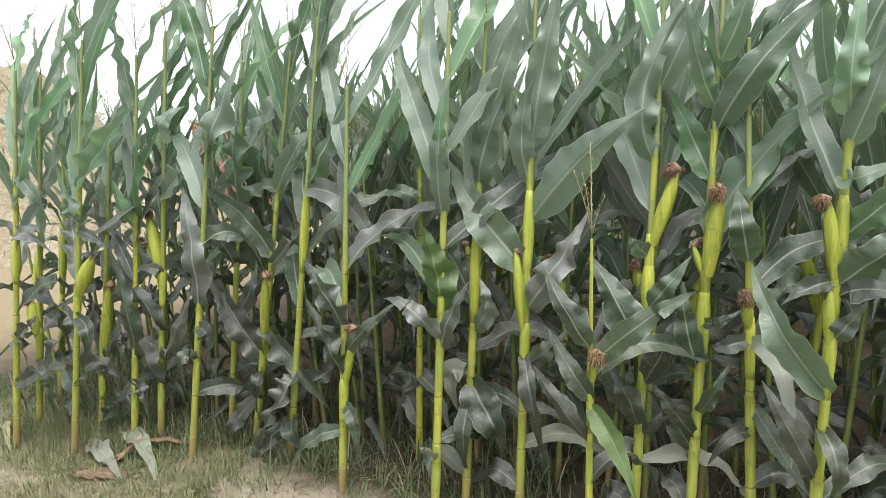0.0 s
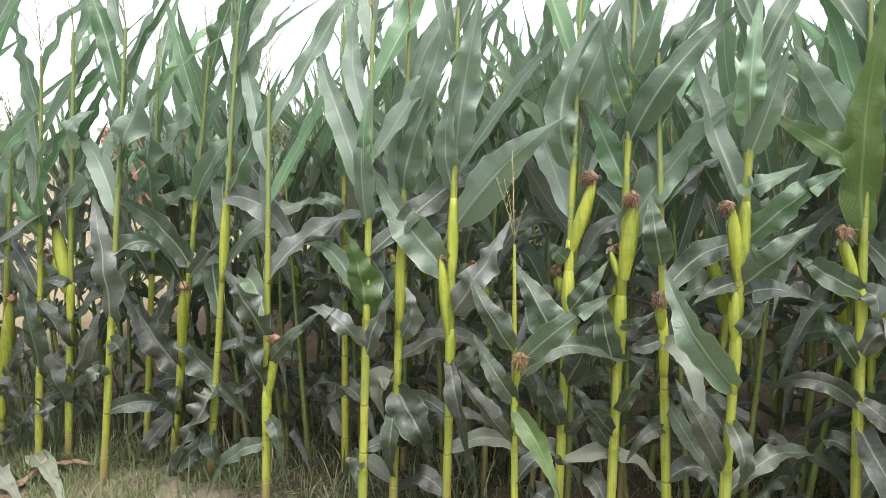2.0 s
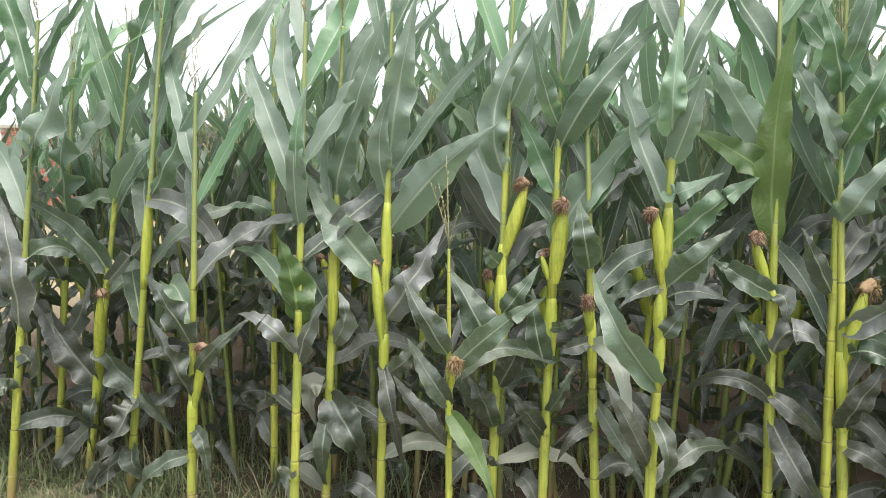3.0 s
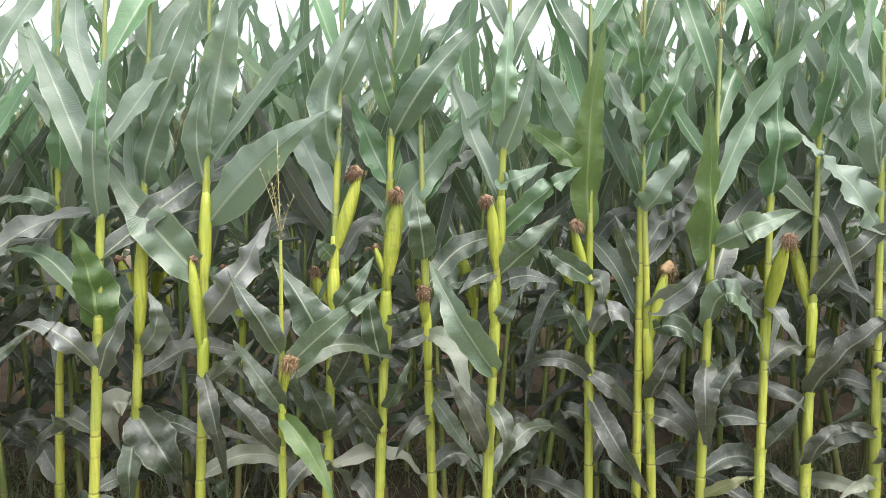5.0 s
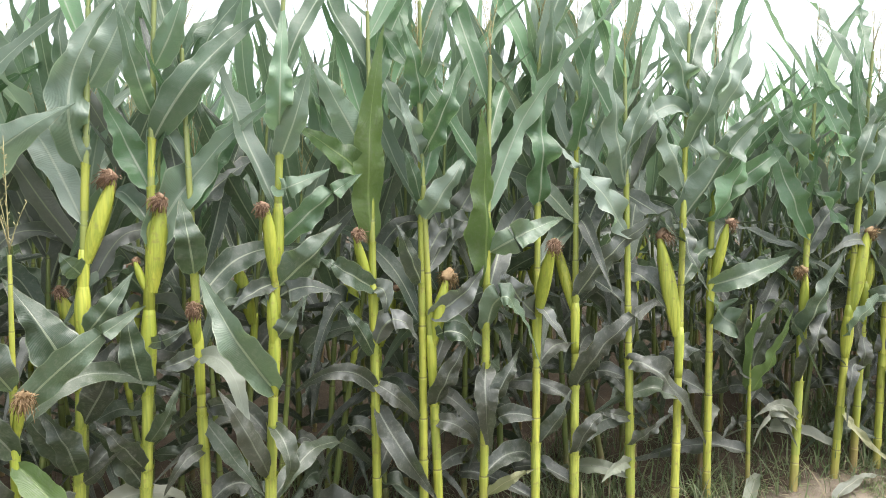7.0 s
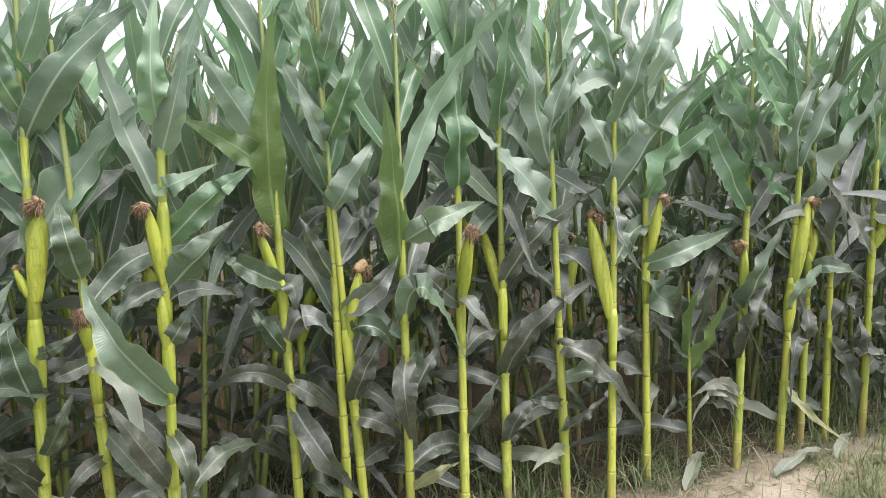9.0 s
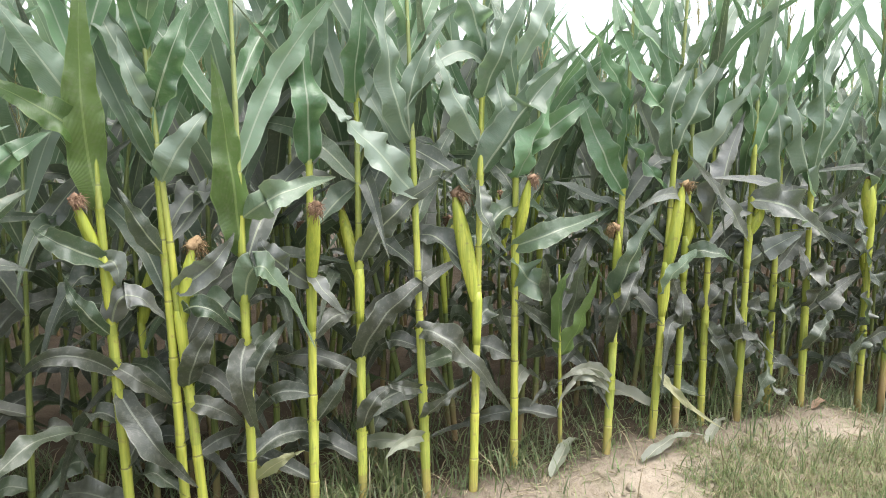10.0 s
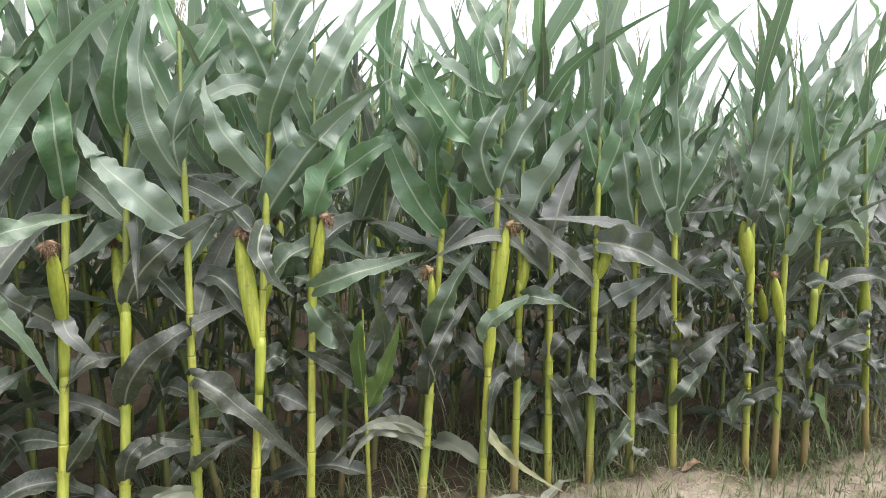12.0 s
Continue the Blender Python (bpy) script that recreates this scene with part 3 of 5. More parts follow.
def grass(name, label, count, box, length, cover, seed, mats, lay=0.6, width=0.0035):
    """Many bent grass blades in one mesh, in tufts. cover(x, y) gives the share that grows at a place."""
    r, spots = np.random.default_rng(seed), []
    while len(spots) < count:
        x, y = r.uniform(box[0], box[1]), r.uniform(box[2], box[3])
        share = cover(x, y)
        for _ in range(1 + int(6 * r.random() * share)) if r.random() < share else ():
            dx, dy = r.normal(0, 0.012, 2)
            spots.append((x + dx, y + dy, lane_height(x, y) - 0.004))
    o = np.array(spots)
    k = len(o)
    ln, a = length * r.uniform(0.35, 1.4, k) ** 1.3, r.uniform(0, 6.28, k)
    tilt = np.minimum(np.abs(r.normal(0, lay, k)) + 0.15, 1.45)
    d = np.stack([np.cos(a), np.sin(a), 0 * a], -1)
    up = np.array([0, 0, 1.0])
    w = np.stack([-np.sin(a), np.cos(a), 0 * a], -1) * (width * r.uniform(0.6, 1.4, k))[:, None]
    rows = []
    for s, wide in ((0, 1.0), (0.35, 1.0), (0.7, 0.7), (1.0, 0.08)):
        ang = tilt * (0.35 + 0.95 * s)
        c = o + (d * np.sin(ang)[:, None] + up * np.cos(ang)[:, None]) * (ln * s)[:, None]
        c[:, 2] = np.maximum(c[:, 2], o[:, 2] + 0.004)
        rows.append(np.stack([c - w * wide, c + w * wide], 1))
    p = np.stack(rows, 1)
    uv = np.array([[[0.2, s], [0.8, s]] for s in (0, 0.3, 0.6, 0.8)])
    sheet = Sheet().many(p, uv, (r.random(k) < mats[2]).astype(int))
    return tagged(new(name, sheet.mesh(name, list(mats[:2]))), label, "grass", kind="stuff")


def patches(x, y):
    return 0.5 + 0.9 * noise.noise((x * 1.4, y * 1.4, 7.0)) + 0.5 * noise.noise((x * 4.5, y * 4.5, 2.0))


def edge_cover(x, y):
    bank = 0.35 if x > 1.5 else 0.8
    return max(0.0, patches(x, y) * ((0.9 if y < 0.15 else 0.4) if -0.02 < y < 0.7 else bank if y > -0.3 else 0.3))


def turf_cover(x, y):
    fade = math.exp(-max(0.0, -1.0 - y) / 0.5) * min(1.0, max(0.0, (7.5 - x) / 2)) * min(1.0, max(0.0, (x + 5.2) / 1.5))
    if x < -1.2:
        return fade * max(0.0, 0.25 + patches(x + 9, y) * (0.55 if y > -0.42 else 0.35))
    if x > 1.8:
        brink = -0.14 - 0.22 * max(0.0, min(1.0, (x - 3.8) / 0.5)) + 0.10 * noise.noise((x * 1.6, 3.0, 1.0)) - 0.40 * max(0.0, min(1.0, (3.45 - x) / 0.6))
        ragged = 0.30 * noise.noise((x * 2.6, y * 2.6, 5.0)) + 0.16 * noise.noise((x * 8, y * 8, 6.0))
        inside = min(max((brink + ragged - y) / 0.22 + 0.3, 0.08), 1.0)
        return fade * inside * max(0.0, 0.12 + 1.1 * patches(x + 9, y))
    bare = math.exp(-(((y + 0.42 + 0.06 * noise.noise((x * 1.5, 1.0, 0.0))) / 0.13) ** 2))
    return fade * max(0.0, patches(x + 9, y) * (1 - 0.95 * bare) * (1.0 if y < -0.3 else 0.25))


grass("edge_grass", "tufts of green weedy grass between the maize stalks", 17000, (-3.8, 6.2, -0.4, 0.8), 0.10, edge_cover, 21, (GRASS, STRAW, 0.08), 0.7, 0.0020)
grass("lane_turf", "short dry turf mixed with straw on the lane", 210000, (-5.2, 7.5, -3.2, 0.0), 0.048, turf_cover, 22, (TURF, STRAW, 0.30), 1.0, 0.0015)


def weed_cover(x, y):
    side = 0.8 if x > 1.9 else 0.8 if x < -1.0 else 0.45
    return max(0.0, patches(x - 4, y + 2) * side * (1.0 if y > 0.0 else 0.2))


grass("tall_weeds", "rank dark green grass growing up among the maize feet", 4200, (-3.2, 6.0, -0.2, 0.75), 0.14, weed_cover, 23, (GRASS, STRAW, 0.08), 0.45, 0.0028)


def litter():
    """Broken straw and leaf shreds strewn flat on the soil."""
    r, sheet = np.random.default_rng(31), Sheet()
    for _ in range(7500):
        x, y = r.uniform(-4.6, 6.5), r.uniform(-1.7, 0.15)
        a, ln = r.uniform(0, 6.28), r.uniform(0.015, 0.075)
        d = np.array([np.cos(a), np.sin(a), 0]) * ln / 2
        o = np.array([x, y, lane_height(x, y) + r.uniform(0.003, 0.012)])
        tube([o - d, o + (0, 0, 0.003), o + d + (0, 0, r.uniform(0, 0.01))], [0.0012, 0.0016, 0.0010], 3, sheet)
    return tagged(new("straw_litter", sheet.mesh("straw_litter", [STRAW])), "broken dry straw strewn over the bare soil", "straw", kind="stuff")


litter()


# ---- beyond the field's end: straw heap, brick wall, plastered house ----
def straw_heap_material():
    m, n, l, b = material("heaped_straw", 0.9, 0.1)
    where = n.new("ShaderNodeTexCoord").outputs["Object"]
    fine = tex(n, l, "noise", where, 16.0, 8.0, 0.85)
    big = tex(n, l, "noise", where, 1.2, 4.0)
    tone = calc(n, l, "ADD", calc(n, l, "MULTIPLY", fine.outputs[0], 0.7), calc(n, l, "MULTIPLY", big.outputs[0], 0.3))
    l.new(ramp(n, l, tone, [(0.36, (0.17, 0.135, 0.085)), (0.5, (0.34, 0.29, 0.20)), (0.64, (0.50, 0.445, 0.33))]), b.inputs["Base Color"])
    bump(n, l, b, fine.outputs[0], 1.0, 0.05)
    return m


def straw_heap():
    root = tagged(new("straw_heap"), "big heap of pale chopped straw beyond the field", "straw heap")
    u, v = np.linspace(0, 2 * np.pi, 72, endpoint=False), np.linspace(0, 1, 30)
    p = np.zeros((len(v), len(u), 3))
    for j, k in enumerate(v):
        for i, a in enumerate(u):
            q = Vector((math.cos(a) * k * 3, math.sin(a) * k * 3, 0))
            rough = 0.25 * noise.noise(q * 0.9) + 0.08 * noise.noise(q * 3.5)
            p[j, i] = 5.6 * k * math.cos(a), 4.0 * k * math.sin(a), 3.2 * (math.cos(k * math.pi / 2) ** 1.3) * (1 + rough) - 0.06
    uv = np.stack(np.broadcast_arrays(u / 6.283, v[:, None]), -1)
    part("mound", Sheet().grid(p, uv, loop=True), straw_heap_material(), root)
    r, loose = np.random.default_rng(3), Sheet()
    for _ in range(2600):
        a, k = r.uniform(0, 6.28), r.uniform(0.1, 1.05)
        o = np.array([5.6 * k * math.cos(a), 4.0 * k * math.sin(a), max(0.0, 3.2 * math.cos(min(k, 1) * math.pi / 2) ** 1.3) + 0.02])
        d = r.normal(0, 0.09, 3)
        tube([o - d, o + (0, 0, 0.03), o + d], [0.004, 0.005, 0.003], 3, loose)
    tagged(part("loose_straw", loose, STRAW, root), kind="stuff")
    root.matrix_world = pose(-13.0, 5.0, 0, 0, 0, 25)


straw_heap()


def box(sheet, lo, hi):
    (a, b, c), (d, e, f) = lo, hi
    ring = np.array([[a, b], [d, b], [d, e], [a, e]])
    mid = ring.mean(0)
    rows = [np.c_[np.tile(mid, (4, 1)), np.full(4, c)], np.c_[ring, np.full(4, c)], np.c_[ring, np.full(4, f)], np.c_[np.tile(mid, (4, 1)), np.full(4, f)]]
    p = np.array(rows)
    return sheet.grid(p, np.zeros((4, 4, 2)), loop=True)


def plain_material(name, a, c, scale, rough=0.9):
    m, n, l, b = material(name, rough, 0.2)
    where = n.new("ShaderNodeTexCoord").outputs["Object"]
    t = tex(n, l, "noise", where, scale, 5.0, 0.65)
    obj = n.new("ShaderNodeObjectInfo")
    tone = calc(n, l, "ADD", calc(n, l, "MULTIPLY", t.outputs[0], 0.7), calc(n, l, "MULTIPLY", calc(n, l, "FRACT", calc(n, l, "ADD", obj.outputs["Random"], n.new("ShaderNodeNewGeometry").outputs["Random Per Island"])), 0.3))
    l.new(ramp(n, l, tone, [(0.3, a), (0.75, c)]), b.inputs["Base Color"])
    bump(n, l, b, t.outputs[0], 0.4, 0.01)
    return m


BRICK = plain_material("red_brick", (0.20, 0.075, 0.05), (0.40, 0.17, 0.12), 14.0)
MORTAR = plain_material("mortar", (0.30, 0.27, 0.23), (0.45, 0.41, 0.36), 20.0)
PLASTER = plain_material("grey_plaster", (0.30, 0.29, 0.28), (0.42, 0.41, 0.39), 3.0)


def flat(name, sheet, mat, parent):
    ob = part(name, sheet, mat, parent)
    for f in ob.data.polygons:
        f.use_smooth = False
    return ob


def brick_wall():
    root = tagged(new("brick_wall"), "low weathered red brick wall beyond the field", "wall")
    flat("core", box(Sheet(), (-6, -0.10, -0.05), (6, 0.10, 2.5)), MORTAR, root)
    one = box(Sheet(), (-0.113, -0.122, 0), (0.113, 0.122, 0.066)).mesh("brick", [BRICK])
    for f in one.polygons:
        f.use_smooth = False
    for c in range(22):
        for k in range(13):
            x = -1.56 + k * 0.24 + (0.12 if c % 2 else 0)
            b = new("brick", one)
            b.parent = root
            b.location = (x, 0, 0.86 + c * 0.078)
    rest = Sheet()
    for c in range(32):
        for k in range(50):
            x = -6 + 0.12 + k * 0.24 + (0.12 if c % 2 else 0)
            if (c >= 11 and -1.6 < x < 1.5) or x > 5.9:
                continue
            z = c * 0.078 + 0.002
            box(rest, (x - 0.113, -0.122, z), (x + 0.113, 0.122, z + 0.066))
    tagged(flat("brickwork", rest, BRICK, root), kind="stuff")
    flat("coping", box(Sheet(), (-6.05, -0.16, 2.5), (6.05, 0.16, 2.58)), MORTAR, root)
    root.matrix_world = pose(-9.2, 14.5, 0, 0, 0, 32)


brick_wall()


def house():
    root = tagged(new("farm_house"), "plain grey plastered flat-roofed farm building", "house")
    flat("wall", box(Sheet(), (-4, -3, -0.05), (4, 3, 3.6)), PLASTER, root)
    flat("roof", box(Sheet(), (-4.2, -3.2, 3.6), (4.2, 3.2, 3.8)), PLASTER, root)
    root.matrix_world = pose(-25.5, 7.0, 0, 0, 0, 70)


house()


# ---- fallen leaves on the lane's edge ----
def surface(x, y):
    """Height of the ground's mesh, between its corners."""
    x0, y0 = -8 + 0.07 * math.floor((x + 8) / 0.07), -3 + 0.05 * math.floor((y + 3) / 0.05)
    a, b = (x - x0) / 0.07, (y - y0) / 0.05
    low = lane_height(x0, y0) * (1 - a) + lane_height(x0 + 0.07, y0) * a
    high = lane_height(x0, y0 + 0.05) * (1 - a) + lane_height(x0 + 0.07, y0 + 0.05) * a
    return low * (1 - b) + high * b


def clods():
    """Crumbled lumps of earth along the worn bank."""
    r, sheet = np.random.default_rng(77), Sheet()
    u, v = np.linspace(0, 2 * np.pi, 7, endpoint=False), np.linspace(0, np.pi, 5)[:, None]
    for _ in range(420):
        x, y = r.uniform(-3.6, 6.0), min(r.normal(-0.24, 0.08), -0.16)
        size = 0.004 + 0.016 * r.random() ** 3
        bump_y = size * (1 + 0.3 * r.uniform(-1, 1, (5, 7)))
        p = np.stack([bump_y * np.sin(v) * np.cos(u), bump_y * np.sin(v) * np.sin(u), bump_y * 0.7 * np.cos(v) + 0 * u], -1)
        sheet.grid(p + (x, y, surface(x, y) + size * 0.25), np.stack(np.broadcast_arrays(u, v), -1), loop=True)
    return tagged(new("soil_clods", sheet.mesh("soil_clods", [SOIL])), "small crumbled clods of pale earth on the bank", "soil", kind="stuff")


clods()


def fallen(x, y, turn, length, width, seed, mat, label, curl=0.05):
    """A shed leaf draped over the soil."""
    r = np.random.default_rng(seed)
    sheet = blade((0, 0, 0.0), (length * 0.5, 0.02, curl * 1.6), (length, 0.04, 0.0), width, 0.0, r, wave=0.2)
    m = np.array(pose(x, y, 0, 0, 0, turn))
    laid = Sheet()
    laid.add(sheet, m, 0)
    v = laid.v[0]
    v[:, 2] = np.maximum(v[:, 2], 0.0) + [surface(p[0], p[1]) + 0.003 for p in v]
    v[:, :2] -= (x, y)
    ob = tagged(new("fallen_leaf", laid.mesh("fallen_leaf", [mat])), label, "leaf", "fallen leaves")
    ob.matrix_world = pose(x, y, 0)


LEAF_BROWN = blade_material("maize_leaf_brown", (0.14, 0.07, 0.04), (0.30, 0.17, 0.10), (0.34, 0.24, 0.15), 0.2, 0.7, green=0.0)
fallen(-2.10, -0.18, -22, 0.46, 0.080, 1, LEAF_DRY, "withered grey-green maize leaf lying on the soil")
fallen(-2.00, -0.04, -28, 0.58, 0.085, 2, LEAF_DRY, "withered grey-green maize leaf lying on the soil", 0.08)
fallen(-1.95, -0.36, 12, 0.34, 0.075, 3, LEAF_BROWN, "brown dried maize leaf lying on the soil", 0.02)
fallen(-1.86, -0.24, 40, 0.36, 0.07, 4, LEAF_BROWN, "brown dried maize leaf lying on the soil")
fallen(-2.80, -0.20, -30, 0.36, 0.05, 5, LEAF_YELLOW, "yellowed maize leaf lying at the stalks")
fallen(3.05, -0.13, 4, 0.42, 0.045, 6, LEAF_DRY, "pale withered maize leaf lying on the bank")
fallen(3.40, -0.10, 20, 0.30, 0.04, 7, LEAF_DRY, "pale withered maize leaf lying on the bank", 0.03)
fallen(4.12, -0.02, -10, 0.15, 0.035, 8, LEAF_BROWN, "brown dried maize leaf lying on the soil", 0.03)
fallen(4.55, 0.08, 15, 0.28, 0.04, 9, LEAF_DRY, "pale withered maize leaf lying on the bank", 0.03)
fallen(2.70, -0.05, 25, 0.30, 0.05, 10, LEAF_DRY, "pale withered maize leaf lying on the bank", 0.06)

# ---- the front row ----
plant("maize plant with no ripe ear and dusty leaves", -2.475, -0.305, 1, height=1.74, lean=(0.383, 0.000), inward=True, auto=(0.12, 2.4), group="maize plants of the front row", sheaths=[(0.79, 1.01)],
    ears=[],
    blades=[
        (1.15, 0.29, 0.277, 0.0982, 0.197, 0.569, -0.0387, 0.0759, 0.92),
        (1.29, 0.293, -0.0582, 0.0937, 0.145, -0.231, -0.0427, 0.0562, 0.92),
        (1.01, 0.269, 0.0813, 0.114, 0.337, -0.0615, 0.038, 0.064, 0.97),
        (0.524, 0.24, 0.087, 0.0732, 0.209, 0.14, 0.00903, 0.0675, 0.9),
        (0.296, 0.34, 0.111, 0.093, 0.21, 0.0956, -0.0383, 0.0683, 0.89),
    ])
plant("maize plant with one brown-silked ear and dusty leaves", -2.588, -0.128, 2, height=1.74, lean=(0.383, 0.000), inward=True, auto=(0.12, 2.4), group="maize plants of the front row",
    ears=[(0.49, -0.48, 0.88, 2, 0.178, 0.033, 1)],
    blades=[
        (0.96, 0.229, 0.163, 0.114, -0.0192, 0.359, 0.0412, 0.0613, 0.97),
        (1.1, 0.404, 0.28, 0.138, 0.27, 0.594, -0.0287, 0.0749, 0.9),
        (0.313, 0.161, 0.0481, 0.0949, -0.154, -0.132, 0.0305, 0.0836, 0.98),
        (0.343, 0.362, 0.00762, 0.151, -0.0136, -0.321, -0.0405, 0.073, 0.94),
        (0.701, 0.371, 0.0351, 0.111, 0.154, -0.187, 0.00565, 0.0791, 0.88),
    ])
plant("maize plant with no ripe ear and dusty leaves", -2.849, 0.15, 3, height=1.78, lean=(0.392, 0.000), inward=True, auto=(0.12, 2.4), group="maize plants of the front row", sheaths=[(0.63, 1.08)],
    ears=[],
    blades=[
        (1.31, 0.131, 0.183, 0.118, 0.057, 0.436, -0.0402, 0.0917, 0.99),
        (1.37, 0.249, 0.156, 0.124, 0.212, 0.347, 0.0102, 0.0838, 0.9),
        (1.07, 0.354, 0.112, 0.126, 0.0649, 0.271, 0.013, 0.0856, 0.98),
        (0.364, 0.0863, 0.0321, 0.125, -0.264, -0.334, 0.00592, 0.0831, 0.92),
        (0.298, 0.178, -0.177, 0.109, 0.369, -0.42, -0.00259, 0.0852, 0.88),
        (0.532, 0.245, 0.00326, 0.0647, 0.0514, -0.188, 0.0394, 0.0906, 0.87),
    ])
plant("maize plant with one brown-silked ear and dusty leaves", -2.113, -0.239, 4, height=1.83, lean=(0.403, 0.000), inward=True, auto=(0.12, 2.4), group="maize plants of the front row",
    ears=[(0.75, 1.00, -0.00, 35, 0.214, 0.032, 0.4)],
    blades=[
        (1.22, 0.295, 0.217, 0.0543, 0.454, 0.327, 0.0189, 0.11, 0.9),
        (1.35, 0.196, 0.118, 0.102, 0.15, 0.292, 0.00184, 0.0605, 0.91),
        (1.06, 0.184, 0.0869, 0.154, -0.158, 0.251, -0.0285, 0.0627, 0.92),
        (1.04, 0.198, -0.0116, 0.0664, 0.221, -0.0666, 0.0196, 0.0502, 0.9),
        (0.646, 0.231, -0.00775, 0.0724, 0.0667, -0.198, 0.0322, 0.0676, 0.9),
    ])
plant("maize plant with one pale-silked ear and dusty leaves", -2.187, -0.05, 5, height=1.5, lean=(0.330, 0.000), inward=True, auto=(0.12, 2.4), group="maize plants of the front row",
    ears=[(0.32, 0.99, 0.11, 17, 0.454, 0.028, -1.4)],
    blades=[
        (0.958, -0.0315, 0.185, 0.0799, 0.085, 0.287, 0.0495, 0.0819, 0.87),
        (0.187, 0.0981, 0.349, 0.0773, -0.0266, 0.51, -0.0248, 0.0806, 0.97),
        (0.365, 0.277, 0.161, 0.121, 0.148, 0.262, -0.0239, 0.0697, 0.91),
        (0.0497, 0.269, 0.139, 0.074, 0.249, 0.24, 0.000492, 0.063, 0.87),
    ])
plant("maize plant with no ripe ear and dusty leaves", -1.929, -0.052, 6, height=1.78, lean=(0.300, 0.000), inward=True, auto=(0.12, 2.4), group="maize plants of the front row",
    ears=[],
    blades=[
        (0.395, 0.14, 0.279, 0.0915, -0.0519, 0.597, 0.0486, 0.0921, 0.99),
        (1.07, 0.11, 0.256, 0.091, 0.183, 0.405, 0.0556, 0.0872, 0.86),
        (1.04, -0.0376, 0.0835, 0.055, -0.0435, 0.215, 0.0563, 0.0744, 0.97),
        (0.223, 0.156, 0.152, 0.066, 0.153, -0.0705, 0.0538, 0.0688, 0.95),
    ])
plant("maize plant with one brown-silked ear and dusty leaves", -1.805, 0, 7, height=1.87, lean=(0.309, 0.000), inward=True, auto=(0.12, 2.4), group="maize plants of the front row",
    ears=[(0.80, -1.00, -0.00, 8, 0.294, 0.029, 1)],
    blades=[
        (0.266, 0.0663, 0.206, 0.134, -0.215, 0.364, -0.0177, 0.0994, 0.89),
        (1.17, 0.286, 0.11, 0.113, 0.244, 0.318, -0.035, 0.11, 0.91),
        (1.4, 0.0882, 0.102, 0.144, 0.135, 0.152, -0.0136, 0.0853, 0.86),
        (0.827, 0.0397, 0.034, 0.0793, -0.264, 0.00338, -0.0313, 0.0488, 0.97),
        (0.391, 0.24, 0.173, 0.098, 0.235, 0.369, -0.0181, 0.0907, 0.87),
        (0.53, 0.0836, 0.189, 0.14, -0.282, 0.324, -0.00337, 0.0868, 0.89),
    ])
plant("maize plant with no ripe ear and dusty leaves", -1.475, -0.097, 8, height=1.83, lean=(0.362, 0.000), inward=True, auto=(0.12, 2.4), group="maize plants of the front row",
    ears=[],
    blades=[
        (0.687, 0.112, 0.329, 0.107, -0.071, 0.525, -0.0376, 0.116, 0.92),
        (1.36, 0.15, 0.101, 0.0996, 0.212, 0.397, -0.042, 0.0987, 0.92),
        (0.614, 0.193, 0.0199, 0.0867, -0.0354, -0.172, -0.0439, 0.0842, 0.88),
        (0.46, 0.0155, 0.118, 0.131, -0.129, -0.177, -0.0335, 0.0658, 0.87),
    ])
plant("maize plant with no ripe ear and dusty leaves", -1.541, 0.2, 9, height=1.74, lean=(0.277, 0.000), inward=True, auto=(0.12, 2.4), group="maize plants of the front row",
    ears=[],
    blades=[
        (1.11, 0.107, 0.272, 0.147, 0.133, 0.52, 0.0461, 0.0992, 0.97),
        (0.83, 0.0275, 0.0939, 0.111, -0.196, 0.37, -0.0226, 0.0816, 1),
        (0.585, 0.182, 0.112, 0.0657, 0.179, 0.28, 0.00822, 0.0758, 0.97),
    ])
plant("maize plant with one brown-silked ear and withered low leaves", -1.322, 0.138, 10, height=1.74, lean=(0.383, 0.000), inward=True, auto=(0.12, 2.4), group="maize plants of the front row",
    ears=[(0.48, 0.81, 0.58, 24, 0.375, 0.021, 1.3)],
    blades=[
        (0.434, -0.117, 0.22, 0.0794, -0.326, 0.432, 0.0144, 0.116, 0.9),
        (0.899, -0.0514, 0.238, 0.0993, -0.476, 0.302, -0.0373, 0.112, 0.89),
        (0.576, 0.243, -0.0462, 0.147, 0.381, -0.329, 0.0495, 0.109, 0.97),
        (0.369, 0.106, 0.0126, 0.169, -0.068, -0.304, -0.0268, 0.0632, 0.9),
        (0.852, 0.294, 0.197, 0.116, 0.301, 0.218, 0.0378, 0.0709, 0.98),
        (1.18, 0.273, 0.225, 0.185, 0.241, 0.253, -0.0396, 0.0918, 0.94),
        (0.06, 0.148, 0.023, 0.08, 0.283, -0.05, 0.08, 0.063, 1, "dry"),
        (0.244, -0.163, -0.135, 0.0634, -0.189, -0.29, 0.0586, 0.0773, 0.93),
    ])
